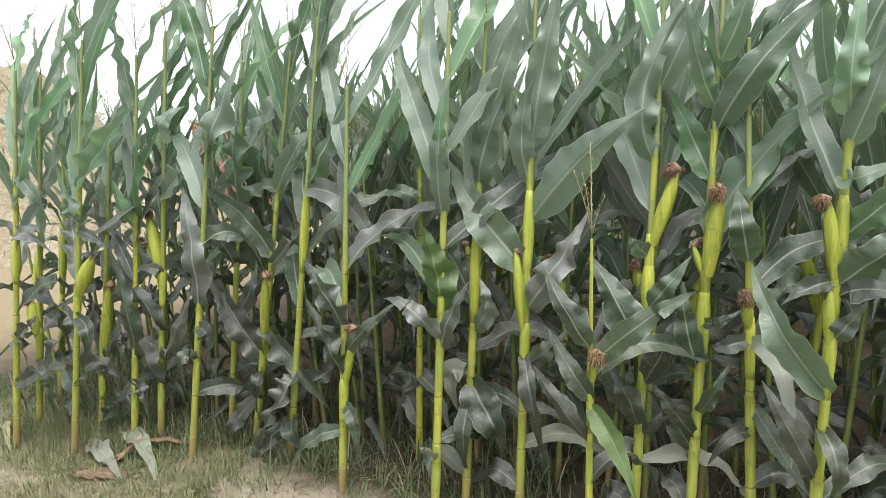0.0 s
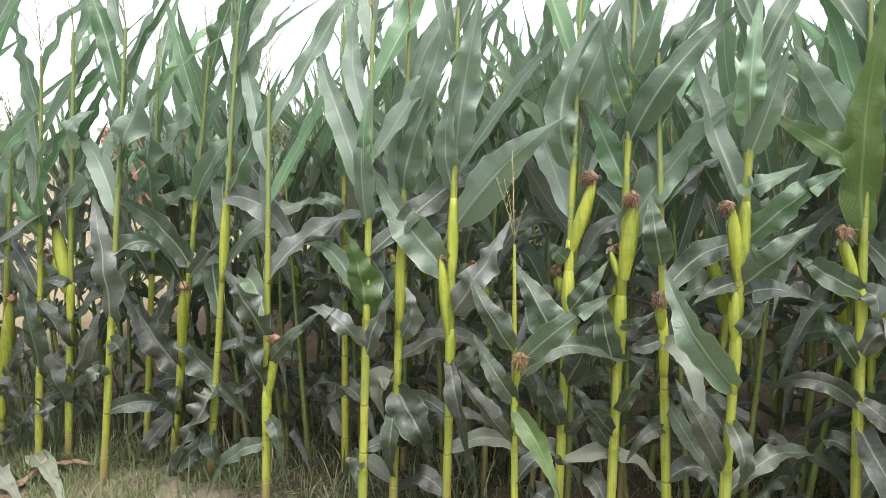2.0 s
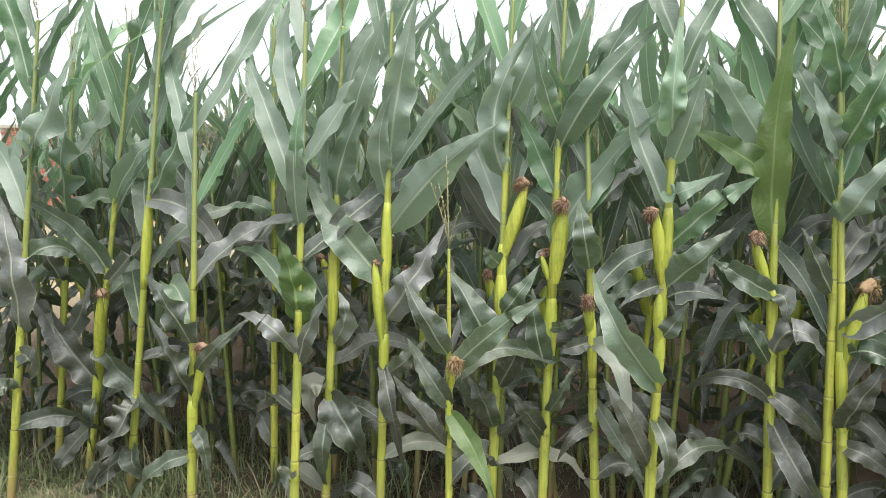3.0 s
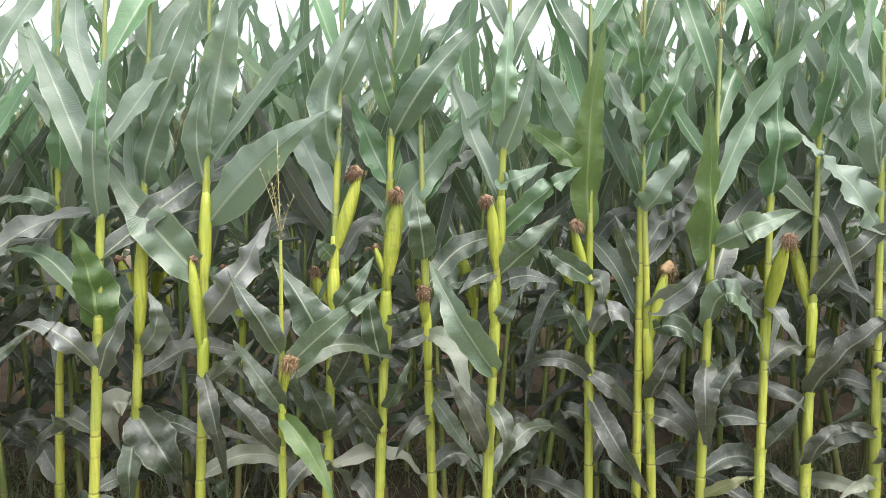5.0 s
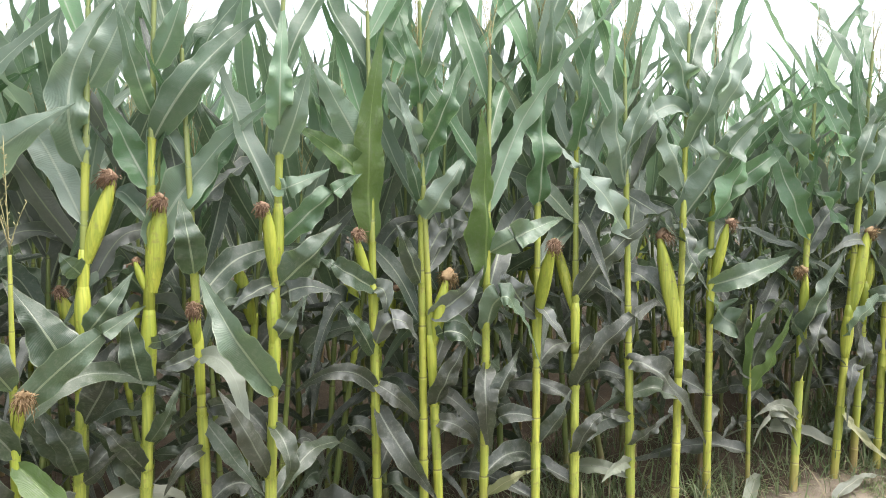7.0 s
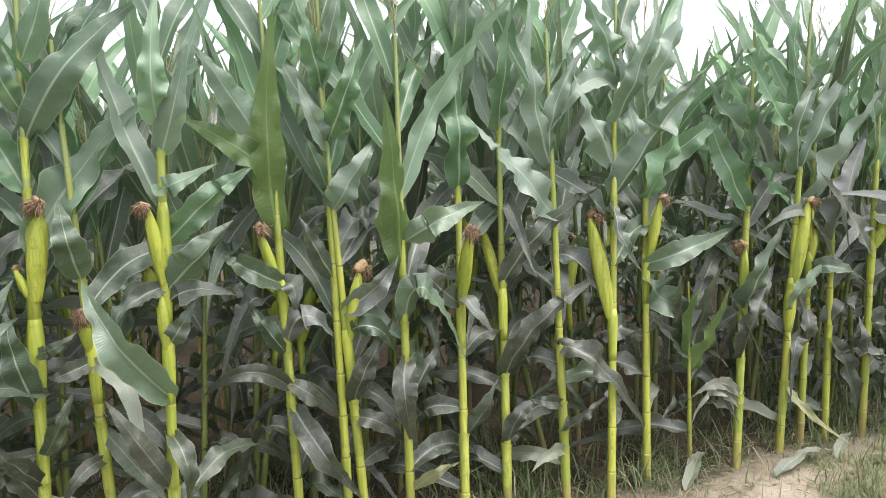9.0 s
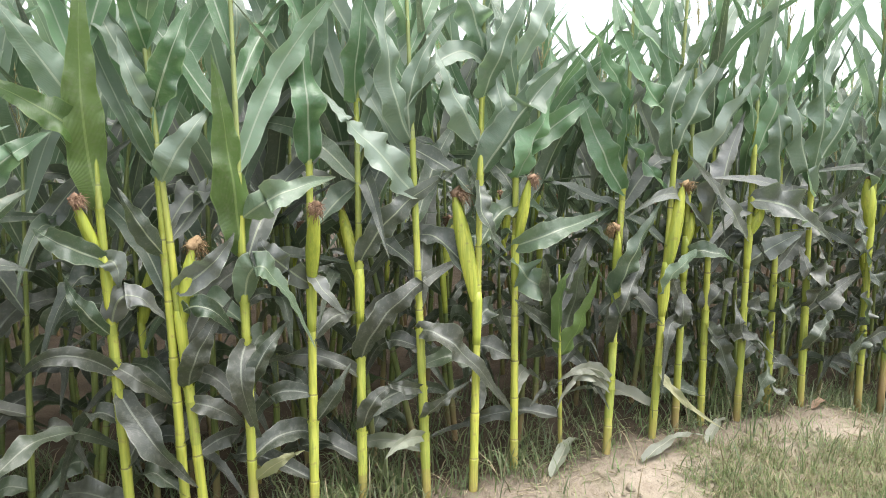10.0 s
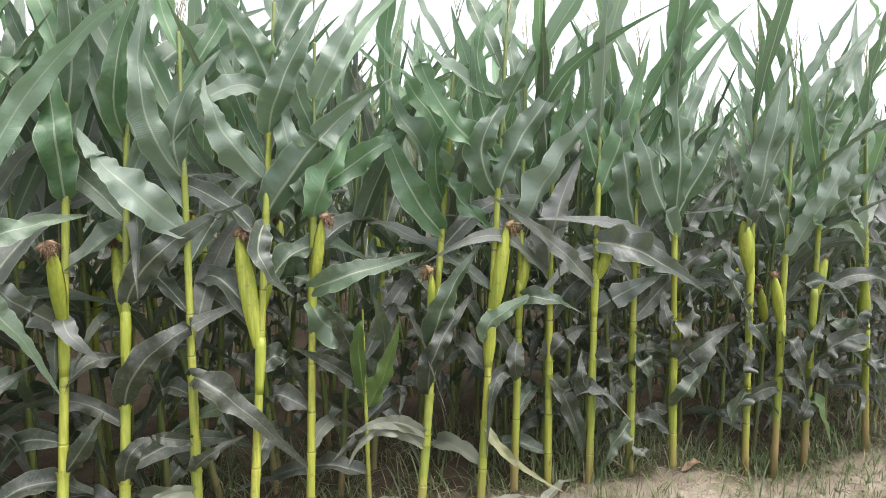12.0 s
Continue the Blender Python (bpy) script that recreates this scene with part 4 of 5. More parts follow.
plant("maize plant with no ripe ear and dusty leaves", -1.030, 0.046, 11, height=1.83, lean=(0.314, 0.000), inward=True, auto=(0.12, 2.4), group="maize plants of the front row", sheaths=[(0.85, 1.20)],
    ears=[],
    blades=[
        (1.19, 0.196, 0.14, 0.135, 0.3, 0.462, 0.0107, 0.0971, 0.88),
        (1.19, 0.362, 0.00725, 0.136, 0.293, -0.309, -0.0393, 0.0911, 0.99),
        (0.401, 0.0489, -0.0222, 0.156, -0.276, -0.423, 0.0157, 0.0955, 0.9),
        (0.211, -0.134, -0.121, 0.0818, -0.397, -0.315, -0.00483, 0.0727, 0.87),
        (0.211, 0.047, -0.0217, 0.105, 0.0715, -0.154, -0.0227, 0.0848, 0.98),
    ])
plant("maize plant with one brown-silked ear and dusty leaves", -0.658, -0.071, 12, height=1.55, lean=(0.143, 0.000), inward=True, auto=(0.12, 2.4), group="maize plants of the front row",
    ears=[(0.44, 0.98, 0.21, 17, 0.249, 0.016, 1.1)],
    blades=[
        (0.672, 0.0264, 0.194, 0.16, -0.16, 0.26, 0.0187, 0.0882, 0.98),
        (0.476, 0.0427, 0.19, 0.156, -0.15, 0.305, 0.011, 0.0744, 0.92),
        (0.561, 0.168, 0.152, 0.131, 0.267, 0.238, 0.00173, 0.0519, 0.88),
        (0.262, -0.12, 0.0152, 0.0729, -0.268, -0.232, 0.0475, 0.0674, 0.87),
        (0.365, 0.097, 0.0203, 0.053, 0.0717, -0.223, 0.0252, 0.0544, 0.9),
    ])
plant("maize plant with no ripe ear and dusty leaves", -0.526, 0.3, 13, height=1.83, lean=(0.110, 0.000), inward=True, auto=(0.12, 2.4), group="maize plants of the front row",
    ears=[],
    blades=[
        (1.09, -0.00587, -0.0746, 0.124, -0.201, -0.202, 0.00484, 0.0588, 0.86),
        (1.11, -0.0165, 0.0867, 0.092, -0.23, 0.0169, -0.0233, 0.0669, 0.89),
        (1.23, 0.0593, 0.138, 0.0557, 0.0101, 0.273, 0.0457, 0.0781, 0.88),
    ])
plant("maize plant with no ripe ear and bright green leaf", -0.225, -0.1, 14, height=1.74, lean=(0.142, 0.000), inward=True, auto=(0.12, 2.4), group="maize plants of the front row",
    ears=[],
    blades=[
        (1.09, 0.0158, 0.209, 0.121, 0.0566, 0.469, 0.00655, 0.0711, 0.91),
        (0.667, -0.00728, 0.204, 0.193, -0.239, 0.129, -0.0265, 0.0662, 0.92),
        (0.628, 0.0702, 0.169, 0.0714, 0.14, 0.263, 0.0259, 0.0661, 0.9),
        (0.222, 0.009, 0.093, 0.08, -0.018, 0.085, 0.08, 0.038, 1, "dry"),
        (0.766, 0.025, 0.165, 0.0381, -0.0331, 0.313, 0.0521, 0.122, 0.94, "bright"),
        (1.22, 0.0317, 0.1, 0.142, 0.0289, 0.341, -0.00567, 0.0539, 0.99),
    ])
plant("maize plant with no ripe ear and dusty leaves", -0.153, 0, 15, height=1.74, lean=(0.151, 0.000), inward=True, auto=(0.12, 2.4), group="maize plants of the front row", sheaths=[(0.72, 1.07)],
    ears=[],
    blades=[
        (1.18, 0.0354, 0.153, 0.0829, 0.186, 0.398, 0.0396, 0.0861, 0.9),
        (1.36, 0.12, 0.128, 0.0978, 0.204, 0.413, 0.0585, 0.0932, 0.87),
        (0.498, 0.1, -0.0754, 0.0787, 0.126, -0.253, -0.0225, 0.123, 0.97),
        (0.438, 0.0179, -0.0833, 0.145, -0.0297, -0.312, -0.0215, 0.0618, 0.91),
        (0.52, -0.0867, 0.0944, 0.0788, -0.0513, -0.138, 0.00508, 0.0788, 0.87, "dry"),
        (0.684, 0.144, 0.122, 0.115, 0.0595, 0.203, 0.0575, 0.0747, 0.99),
    ])
plant("maize plant with one brown-silked ear and dusty leaves", 0.057, 0, 16, height=1.83, lean=(0.114, 0.000), inward=True, auto=(0.12, 2.4), group="maize plants of the front row", sheaths=[(0.89, 1.18)],
    ears=[(0.70, -0.60, 0.80, 3, 0.278, 0.019, 0.6)],
    blades=[
        (1.07, 0.219, 0.24, 0.116, 0.392, 0.337, 0.0652, 0.125, 0.86),
        (1.19, -0.0364, 0.18, 0.0617, 0.054, 0.333, 0.0659, 0.0789, 0.97),
        (1.3, 0.0698, 0.266, 0.0777, 0.133, 0.498, 0.0632, 0.11, 0.95),
        (0.778, 0.165, 0.172, 0.166, 0.214, 0.329, -0.0148, 0.112, 0.89),
        (0.587, 0.129, 0.0848, 0.13, 0.152, 0.131, -0.0336, 0.0674, 0.91),
        (0.619, 0.0896, -0.0918, 0.181, 0.0627, -0.378, -0.0102, 0.0542, 0.86),
        (0.909, -0.157, 0.199, 0.0802, -0.291, 0.374, -0.0297, 0.125, 0.97),
    ])
plant("maize plant with one pale-silked ear and bright green leaf", 0.350, -0.15, 17, height=1.04, lean=(0.025, 0.000), inward=True, auto=(0.12, 0.62), group="maize plants of the front row", thick=0.0118,
    ears=[(0.60, 0.63, 0.77, 19, 0.117, 0.011, -1.3)],
    blades=[
        (0.659, 0.162, 0.182, 0.111, 0.295, 0.242, -0.0152, 0.0758, 0.87),
        (0.711, -0.0164, 0.137, 0.177, -0.142, 0.246, 0.000874, 0.0773, 0.89),
        (0.56, -0.0459, 0.126, 0.0888, -0.143, 0.191, -0.0434, 0.0625, 0.88),
        (0.416, -0.0641, 0.194, 0.157, -0.188, 0.215, -0.032, 0.0568, 0.87),
        (0.537, 0.097, -0.079, 0.05, 0.161, -0.23, 0.1, 0.067, 1, "bright"),
    ])
plant("maize plant with one brown-silked ear and dusty leaves", 0.444, 0.03, 18, height=1.78, lean=(0.102, 0.000), inward=True, auto=(0.12, 2.4), group="maize plants of the front row", sheaths=[(0.79, 0.95)],
    ears=[(1.00, 0.98, 0.21, 18, 0.236, 0.021, 1.2)],
    blades=[
        (1.25, -0.0861, 0.202, 0.129, 0.119, 0.489, -0.0201, 0.0966, 1),
        (1.46, 0.0789, 0.112, 0.0679, 0.151, 0.331, 0.0135, 0.0776, 0.97),
        (0.964, -0.0175, 0.0356, 0.0749, -0.0439, 0.069, 0.0685, 0.0579, 0.93),
        (0.796, 0.0719, 0.0846, 0.0894, 0.132, 0.176, -0.000725, 0.0656, 0.87),
        (0.642, -0.0438, 0.208, 0.121, -0.176, 0.327, -0.0202, 0.114, 0.98),
        (0.408, 0.00655, 0.168, 0.155, -0.102, 0.235, 0.00983, 0.0731, 0.86),
        (0.549, 0.0932, 0.164, 0.101, 0.117, 0.25, -0.0209, 0.0818, 0.89),
        (0.395, 0.0526, 0.0433, 0.0606, 0.112, 0.106, 0.0544, 0.0396, 0.88),
        (0.421, -0.0852, 0.147, 0.0355, -0.119, 0.217, 0.0614, 0.067, 0.94),
    ])
plant("maize plant with two silked ears and dusty leaves", 0.612, 0.05, 19, height=1.83, lean=(0.091, 0.000), inward=True, auto=(0.12, 2.4), group="maize plants of the front row", sheaths=[(0.60, 0.89)],
    ears=[(0.91, 0.90, 0.44, 8, 0.255, 0.024, 1.3), (0.91, -1.00, -0.00, 17, 0.093, 0.010, 0.5)],
    blades=[
        (1.19, -0.0588, 0.121, -0.06, -0.122, 0.276, -0.002, 0.0886, 0.99),
        (1.03, 0.0993, 0.229, -0.05, 0.323, 0.405, 0.045, 0.108, 0.96),
        (1.32, 0.112, 0.217, 0.139, 0.315, 0.386, -0.0389, 0.0964, 0.89),
        (1.4, -0.0337, 0.0723, 0.136, -0.0789, 0.332, 0.058, 0.0595, 0.99),
        (1.52, 0.0577, 0.0756, 0.086, 0.106, 0.273, 0.0288, 0.0707, 0.97),
        (0.61, -0.0326, 0.166, 0.113, -0.0413, 0.291, 0.0478, 0.0761, 0.93),
        (0.474, 0.0719, 0.113, 0.122, 0.0986, 0.194, 0.0323, 0.0454, 0.9),
        (0.401, -0.0437, 0.132, 0.138, -0.119, 0.182, 0.0648, 0.06, 0.87),
        (0.768, 0.0621, 0.0251, 0.144, 0.109, 0.0599, 0.0654, 0.0351, 0.95),
        (0.347, -0.0659, 0.15, 0.0364, -0.132, 0.214, 0.0579, 0.066, 0.88),
    ])
plant("maize plant with one brown-silked ear and bleached hanging leaf", 0.796, 0.05, 20, height=1.58, lean=(-0.034, 0.000), inward=True, auto=(0.12, 2.4), group="maize plants of the front row",
    ears=[(0.76, -0.43, 0.90, 9, 0.107, 0.016, 1.2)],
    blades=[
        (0.947, -0.00804, 0.125, 0.161, -0.031, 0.225, 0.0301, 0.0828, 0.87),
        (0.728, -0.0746, -0.0211, 0.067, -0.0992, -0.0246, 0.0262, 0.0493, 0.94),
        (0.446, -0.0542, 0.0381, 0.119, -0.109, -0.0998, 0.0613, 0.041, 0.89),
        (0.54, 0.0992, -0.156, 0.0301, 0.165, -0.238, 0.0607, 0.0516, 0.86),
        (0.717, 0.12, 0.067, 0.19, 0.119, -0.289, 0.17, 0.06, 1, "pale"),
    ])
plant("maize plant with two silked ears and dusty leaves", 0.943, -0.08, 21, height=1.78, lean=(0.084, 0.000), inward=True, auto=(0.12, 2.4), group="maize plants of the front row", sheaths=[(0.94, 1.16)],
    ears=[(0.94, -0.54, 0.84, 10, 0.209, 0.017, 1), (0.77, -0.35, 0.94, 0, 0.145, 0.017, 0.5)],
    blades=[
        (0.638, -0.127, 0.203, 0.183, -0.185, 0.328, -0.0361, 0.0891, 0.97),
        (0.382, -0.0704, 0.199, 0.126, -0.136, 0.286, 0.0553, 0.0596, 0.94),
        (1.35, -0.0214, 0.078, 0.178, 0.0212, 0.369, -0.0258, 0.0711, 0.95),
        (1.27, 0.0428, 0.116, 0.0712, 0.0846, 0.275, 0.057, 0.071, 0.97),
        (1.19, -0.000807, -0.00143, 0.11, 0.141, 0.0605, 0.0132, 0.0577, 0.86),
        (1.04, 0.128, 0.144, 0.0534, 0.234, 0.196, 0.0213, 0.079, 0.93),
        (0.92, 0.0775, 0.095, 0.152, 0.181, 0.179, 0.023, 0.092, 0.88),
        (0.889, 0.0588, 0.0731, 0.0825, 0.175, 0.0106, 0.0421, 0.0613, 0.93),
        (0.937, -0.0766, -0.0153, 0.036, -0.121, -0.0627, 0.0505, 0.0477, 0.98),
        (0.774, 0.0351, 0.0575, 0.0626, 0.0755, 0.115, 0.0152, 0.0551, 0.91),
        (0.532, 0.0576, -0.0294, 0.161, 0.0242, -0.195, -0.0127, 0.0547, 0.89),
    ])
plant("maize plant with one brown-silked ear and bright green leaf", 1.313, 0.1, 22, height=1.74, lean=(-0.016, 0.000), inward=True, auto=(0.12, 2.4), group="maize plants of the front row",
    ears=[(0.87, -0.96, 0.27, 16, 0.196, 0.016, 1.1)],
    blades=[
        (1.26, -0.121, 0.205, 0.0854, -0.19, 0.308, 0.066, 0.0916, 0.87),
        (0.882, 0.0458, 0.0173, 0.0615, 0.0289, -0.0917, 0.0245, 0.0671, 0.98),
        (0.684, 0.0269, 0.221, 0.12, 0.162, -0.0186, 0.00207, 0.0835, 0.98),
        (0.555, -0.131, 0.182, 0.174, -0.261, -0.00793, -0.042, 0.0539, 0.98),
        (0.572, 0.0499, -0.00991, 0.0904, 0.198, -0.188, -0.0137, 0.0569, 0.98),
        (0.498, 0.0763, -0.161, 0.0878, 0.195, -0.324, 0.0458, 0.0761, 0.88),
        (0.662, -0.0838, 0.138, 0.179, -0.106, 0.177, -0.0288, 0.0505, 0.88),
        (0.882, -0.121, 0.0779, 0.124, -0.167, 0.104, -0.00937, 0.0719, 0.94),
        (1.02, -0.042, 0.337, 0.05, 0.02, 0.662, 0.1, 0.1, 1, "bright"),
        (1.208, -0.123, 0.122, 0.05, -0.248, 0.164, 0.1, 0.084, 1, "bright"),
    ])
plant("maize plant with no ripe ear and dusty leaves", 1.465, 0.08, 23, height=1.78, lean=(-0.006, 0.000), inward=True, auto=(0.12, 2.4), group="maize plants of the front row",
    ears=[],
    blades=[
        (1.29, 0.0299, 0.124, 0.151, 0.125, 0.317, 0.0353, 0.0873, 0.86),
        (1.29, -0.0468, 0.0606, 0.0897, -0.077, 0.204, 0.0154, 0.0639, 0.93),
        (1.08, 0.0342, 0.106, 0.142, 0.165, 0.249, 0.00811, 0.0887, 0.87),
        (1.15, -0.0471, 0.125, 0.0636, -0.0771, 0.174, 0.0517, 0.0459, 0.91),
        (0.885, -0.0758, 0.118, 0.118, -0.106, 0.207, 0.0683, 0.062, 0.95),
        (1.45, -0.0388, 0.106, 0.13, -0.0766, 0.282, 0.0231, 0.0628, 0.9),
        (1.52, -0.00255, 0.0589, 0.167, 0.0865, 0.3, 0.00604, 0.0467, 0.99),
    ])
plant("maize plant with one pale-silked ear and dusty leaves", 1.521, 0.07, 24, height=1.55, lean=(-0.073, 0.000), inward=True, auto=(0.12, 2.4), group="maize plants of the front row",
    ears=[(0.69, 0.92, 0.39, 10, 0.225, 0.021, -1.8)],
    blades=[
        (0.787, 0.113, 0.0656, 0.0696, 0.166, 0.162, 0.0541, 0.0761, 0.97),
        (0.484, -0.000759, 0.145, 0.132, 0.166, 0.29, 0.00305, 0.0757, 0.88),
        (0.71, 0.0634, 0.107, 0.156, 0.167, -0.1, -0.00654, 0.064, 0.95),
        (0.438, 0.0807, 0.0175, 0.096, 0.179, -0.145, -0.0401, 0.0583, 0.88),
    ])
plant("maize plant with no ripe ear and bright green leaf", 1.659, 0.04, 25, height=1.62, lean=(0.023, 0.000), inward=True, auto=(0.12, 2.4), group="maize plants of the front row",
    ears=[],
    blades=[
        (0.982, 0.0676, 0.0946, 0.171, 0.3, 0.115, -0.0287, 0.0874, 0.99),
        (0.722, 0.0105, 0.313, 0.0951, 0.205, -0.157, 0.0191, 0.096, 0.91),
        (0.609, -0.0732, -0.0541, 0.154, 0.036, -0.339, -0.0388, 0.0762, 0.92),
        (0.457, -0.000682, 0.164, 0.187, 0.142, 0.2, -0.0284, 0.0571, 0.95),
        (0.87, -0.019, 0.305, 0.05, -0.061, 0.569, 0.1, 0.102, 1, "bright"),
        (0.161, 0.061, 0.099, 0.08, 0.15, 0.11, 0.08, 0.042, 1, "yellow"),
    ])
plant("maize plant with one brown-silked ear and dusty leaves", 1.844, 0.018, 26, height=1.78, lean=(0.093, 0.172), inward=True, auto=(0.12, 2.4), group="maize plants of the front row",
    ears=[(0.76, -0.02, 1.00, 21, 0.278, 0.022, 1.3)],
    blades=[
        (1.13, -0.00785, 0.25, 0.106, -0.0265, 0.493, -0.0139, 0.1, 0.86),
        (1.4, 0.0551, 0.219, 0.0304, 0.00886, 0.483, 0.0639, 0.0919, 0.98),
        (0.796, -0.00256, -0.0288, 0.133, 0.097, -0.139, 0.0469, 0.0602, 0.99),
        (0.311, 0.0765, 0.112, 0.069, 0.124, 0.191, 0.0201, 0.0609, 0.93),
        (0.757, -0.179, 0.138, 0.0976, -0.159, 0.174, 0.0625, 0.0783, 0.97),
    ])
plant("maize plant with one brown-silked ear and dusty leaves", 2.014, 0.045, 27, height=1.74, lean=(0.083, 0.158), inward=True, auto=(0.12, 2.4), group="maize plants of the front row",
    ears=[(0.76, -0.29, -0.96, 20, 0.260, 0.020, 0.9)],
    blades=[
        (1.33, -0.0763, 0.129, 0.194, 0.108, 0.577, -0.036, 0.086, 0.95),
        (0.8, 0.0468, 0.208, 0.121, 0.382, 0.326, 0.0394, 0.0921, 0.95),
        (0.481, 0.00473, 0.242, 0.167, 0.4, 0.322, -0.0137, 0.0912, 0.99),
        (0.24, -9.69e-05, 0.178, 0.0978, 0.12, 0.158, 0.0219, 0.0622, 0.99),
    ])
plant("maize plant with no ripe ear and withered low leaves", 2.235, 0.019, 28, height=1.66, lean=(0.011, 0.104), inward=True, auto=(0.12, 2.4), group="maize plants of the front row",
    ears=[],
    blades=[
        (1.03, -0.212, 0.181, 0.151, -0.291, 0.328, -0.0128, 0.117, 0.89),
        (1.2, -0.0871, 0.193, 0.0866, 0.126, 0.404, 0.0252, 0.0832, 1),
        (1.2, -0.18, 0.192, 0.169, -0.0665, 0.612, -0.00197, 0.0929, 0.92),
        (0.571, 0.0394, 0.0586, 0.166, 0.396, -0.406, -0.0159, 0.0892, 0.92),
        (0.369, -0.124, 0.0509, 0.0755, -0.115, 0.03, -0.0279, 0.0419, 0.94),
        (0.263, -0.0205, 0.0919, 0.131, 0.165, 0.116, 0.0238, 0.0525, 0.91),
        (0.201, -0.101, 0.064, 0.079, -0.173, -0.012, 0.08, 0.05, 1, "dry"),
    ])
plant("maize plant with one brown-silked ear and dusty leaves", 2.398, -0.015, 29, height=1.78, lean=(0.147, 0.160), inward=True, auto=(0.12, 2.4), group="maize plants of the front row",
    ears=[(0.65, -0.70, -0.72, 10, 0.376, 0.029, 1.7)],
    blades=[
        (1.19, -0.19, 0.17, 0.162, -0.181, 0.336, 0.0248, 0.109, 0.88),
        (1.47, -0.00508, 0.139, 0.0347, -0.225, 0.381, 0.0669, 0.125, 1),
        (1.34, -0.0114, 0.145, 0.159, 0.206, 0.458, 0.0225, 0.103, 0.9),
        (1.08, 0.134, 0.255, 0.0805, 0.42, 0.457, -0.0191, 0.125, 0.89),
        (1.06, -0.0931, -0.108, 0.143, 0.0792, -0.249, 0.0571, 0.0813, 0.97),
        (1.47, -0.159, 0.115, 0.0547, -0.349, -0.218, 0.0559, 0.0746, 0.88),
    ])
plant("maize plant with one brown-silked ear and dusty leaves", 2.594, 0.04, 30, height=1.66, lean=(0.081, 0.112), inward=True, auto=(0.12, 2.4), group="maize plants of the front row",
    ears=[(0.83, 0.54, 0.84, 11, 0.244, 0.019, 1.1)],
    blades=[
        (0.785, -0.00233, -0.133, 0.0885, 0.35, -0.175, -0.0214, 0.11, 0.9),
        (0.826, 0.0578, 0.0635, 0.189, 0.45, 0.108, -0.0304, 0.0855, 0.97),
        (1.06, -0.00503, 0.125, 0.134, 0.166, 0.346, 0.0157, 0.1, 0.99),
        (1.1, -0.114, 0.204, 0.085, -0.12, 0.526, 0.0129, 0.0925, 0.88),
        (1.46, 0.0517, 0.156, 0.151, 0.205, 0.398, -0.0406, 0.0886, 0.89),
        (1.36, -0.118, 0.179, 0.173, -0.0893, 0.337, -0.027, 0.0764, 0.95),
        (1.27, 0.037, 0.139, 0.106, 0.285, 0.28, -0.000155, 0.0896, 0.93),
        (1.15, 0.196, 0.152, 0.0585, 0.335, 0.224, 0.0414, 0.0854, 0.87),
    ])
plant("young maize plant with upright leaves at the field's edge", 2.807, 0.052, 31, height=0.75, lean=(-0.010, 0.003), inward=True, auto=(0.12, 2.4), group="maize plants of the front row", thick=0.009, tassel=False,
    ears=[],
    blades=[
        (0.42, 0.163, 0.146, -0.136, -0.019, 0.42, 0.184, 0.111, 1),
        (0.431, -0.029, 0.226, -0.019, -0.182, 0.384, 0.17, 0.09, 1),
        (0.397, 0.06, 0.091, 0.049, 0.101, 0.343, 0.1, 0.078, 1, "bright"),
        (0.453, -0.052, 0.085, -0.042, -0.267, 0.219, 0.124, 0.071, 0.84),
        (0.353, 0.228, 0.146, -0.121, 0.062, 0.049, 0.171, 0.054, 0.99),
        (0.275, -0.003, 0.017, -0.052, -0.124, -0.058, -0.012, 0.053, 0.92),
        (0.408, -0.053, 0.305, 0.05, -0.024, 0.327, 0.1, 0.055, 1, "bright"),
    ])
plant("maize plant with one pale-silked ear and withered low leaves", 2.974, -0.014, 32, height=1.74, lean=(0.222, 0.164), inward=True, auto=(0.12, 2.4), group="maize plants of the front row",
    ears=[(0.62, -0.58, 0.81, 3, 0.251, 0.018, -1.3)],
    blades=[
        (1.21, -0.18, 0.13, 0.0947, -0.23, 0.358, -0.0462, 0.112, 0.9),
        (1, -0.201, 0.186, 0.0959, -0.202, 0.437, -0.0426, 0.115, 1),
        (1.33, -0.123, 0.132, 0.0663, -0.317, 0.381, 0.0568, 0.0882, 0.96),
        (1.21, -0.0204, -0.102, 0.133, 0.226, -0.245, 0.0286, 0.0853, 0.99),
        (1.11, -0.131, 0.163, 0.147, 0.0134, 0.296, 0.0363, 0.0807, 0.94),
        (0.598, -0.0323, 0.187, 0.125, 0.189, 0.382, 0.0368, 0.0881, 0.94),
        (0.417, -0.0746, 0.204, 0.136, 0.202, 0.374, -0.0315, 0.081, 0.98),
        (0.284, -0.163, 0.15, 0.08, -0.308, 0.06, 0.08, 0.052, 1, "dry"),
        (0.239, -0.216, 0.225, 0.081, -0.3, 0.005, 0.08, 0.046, 1, "dry"),
    ])
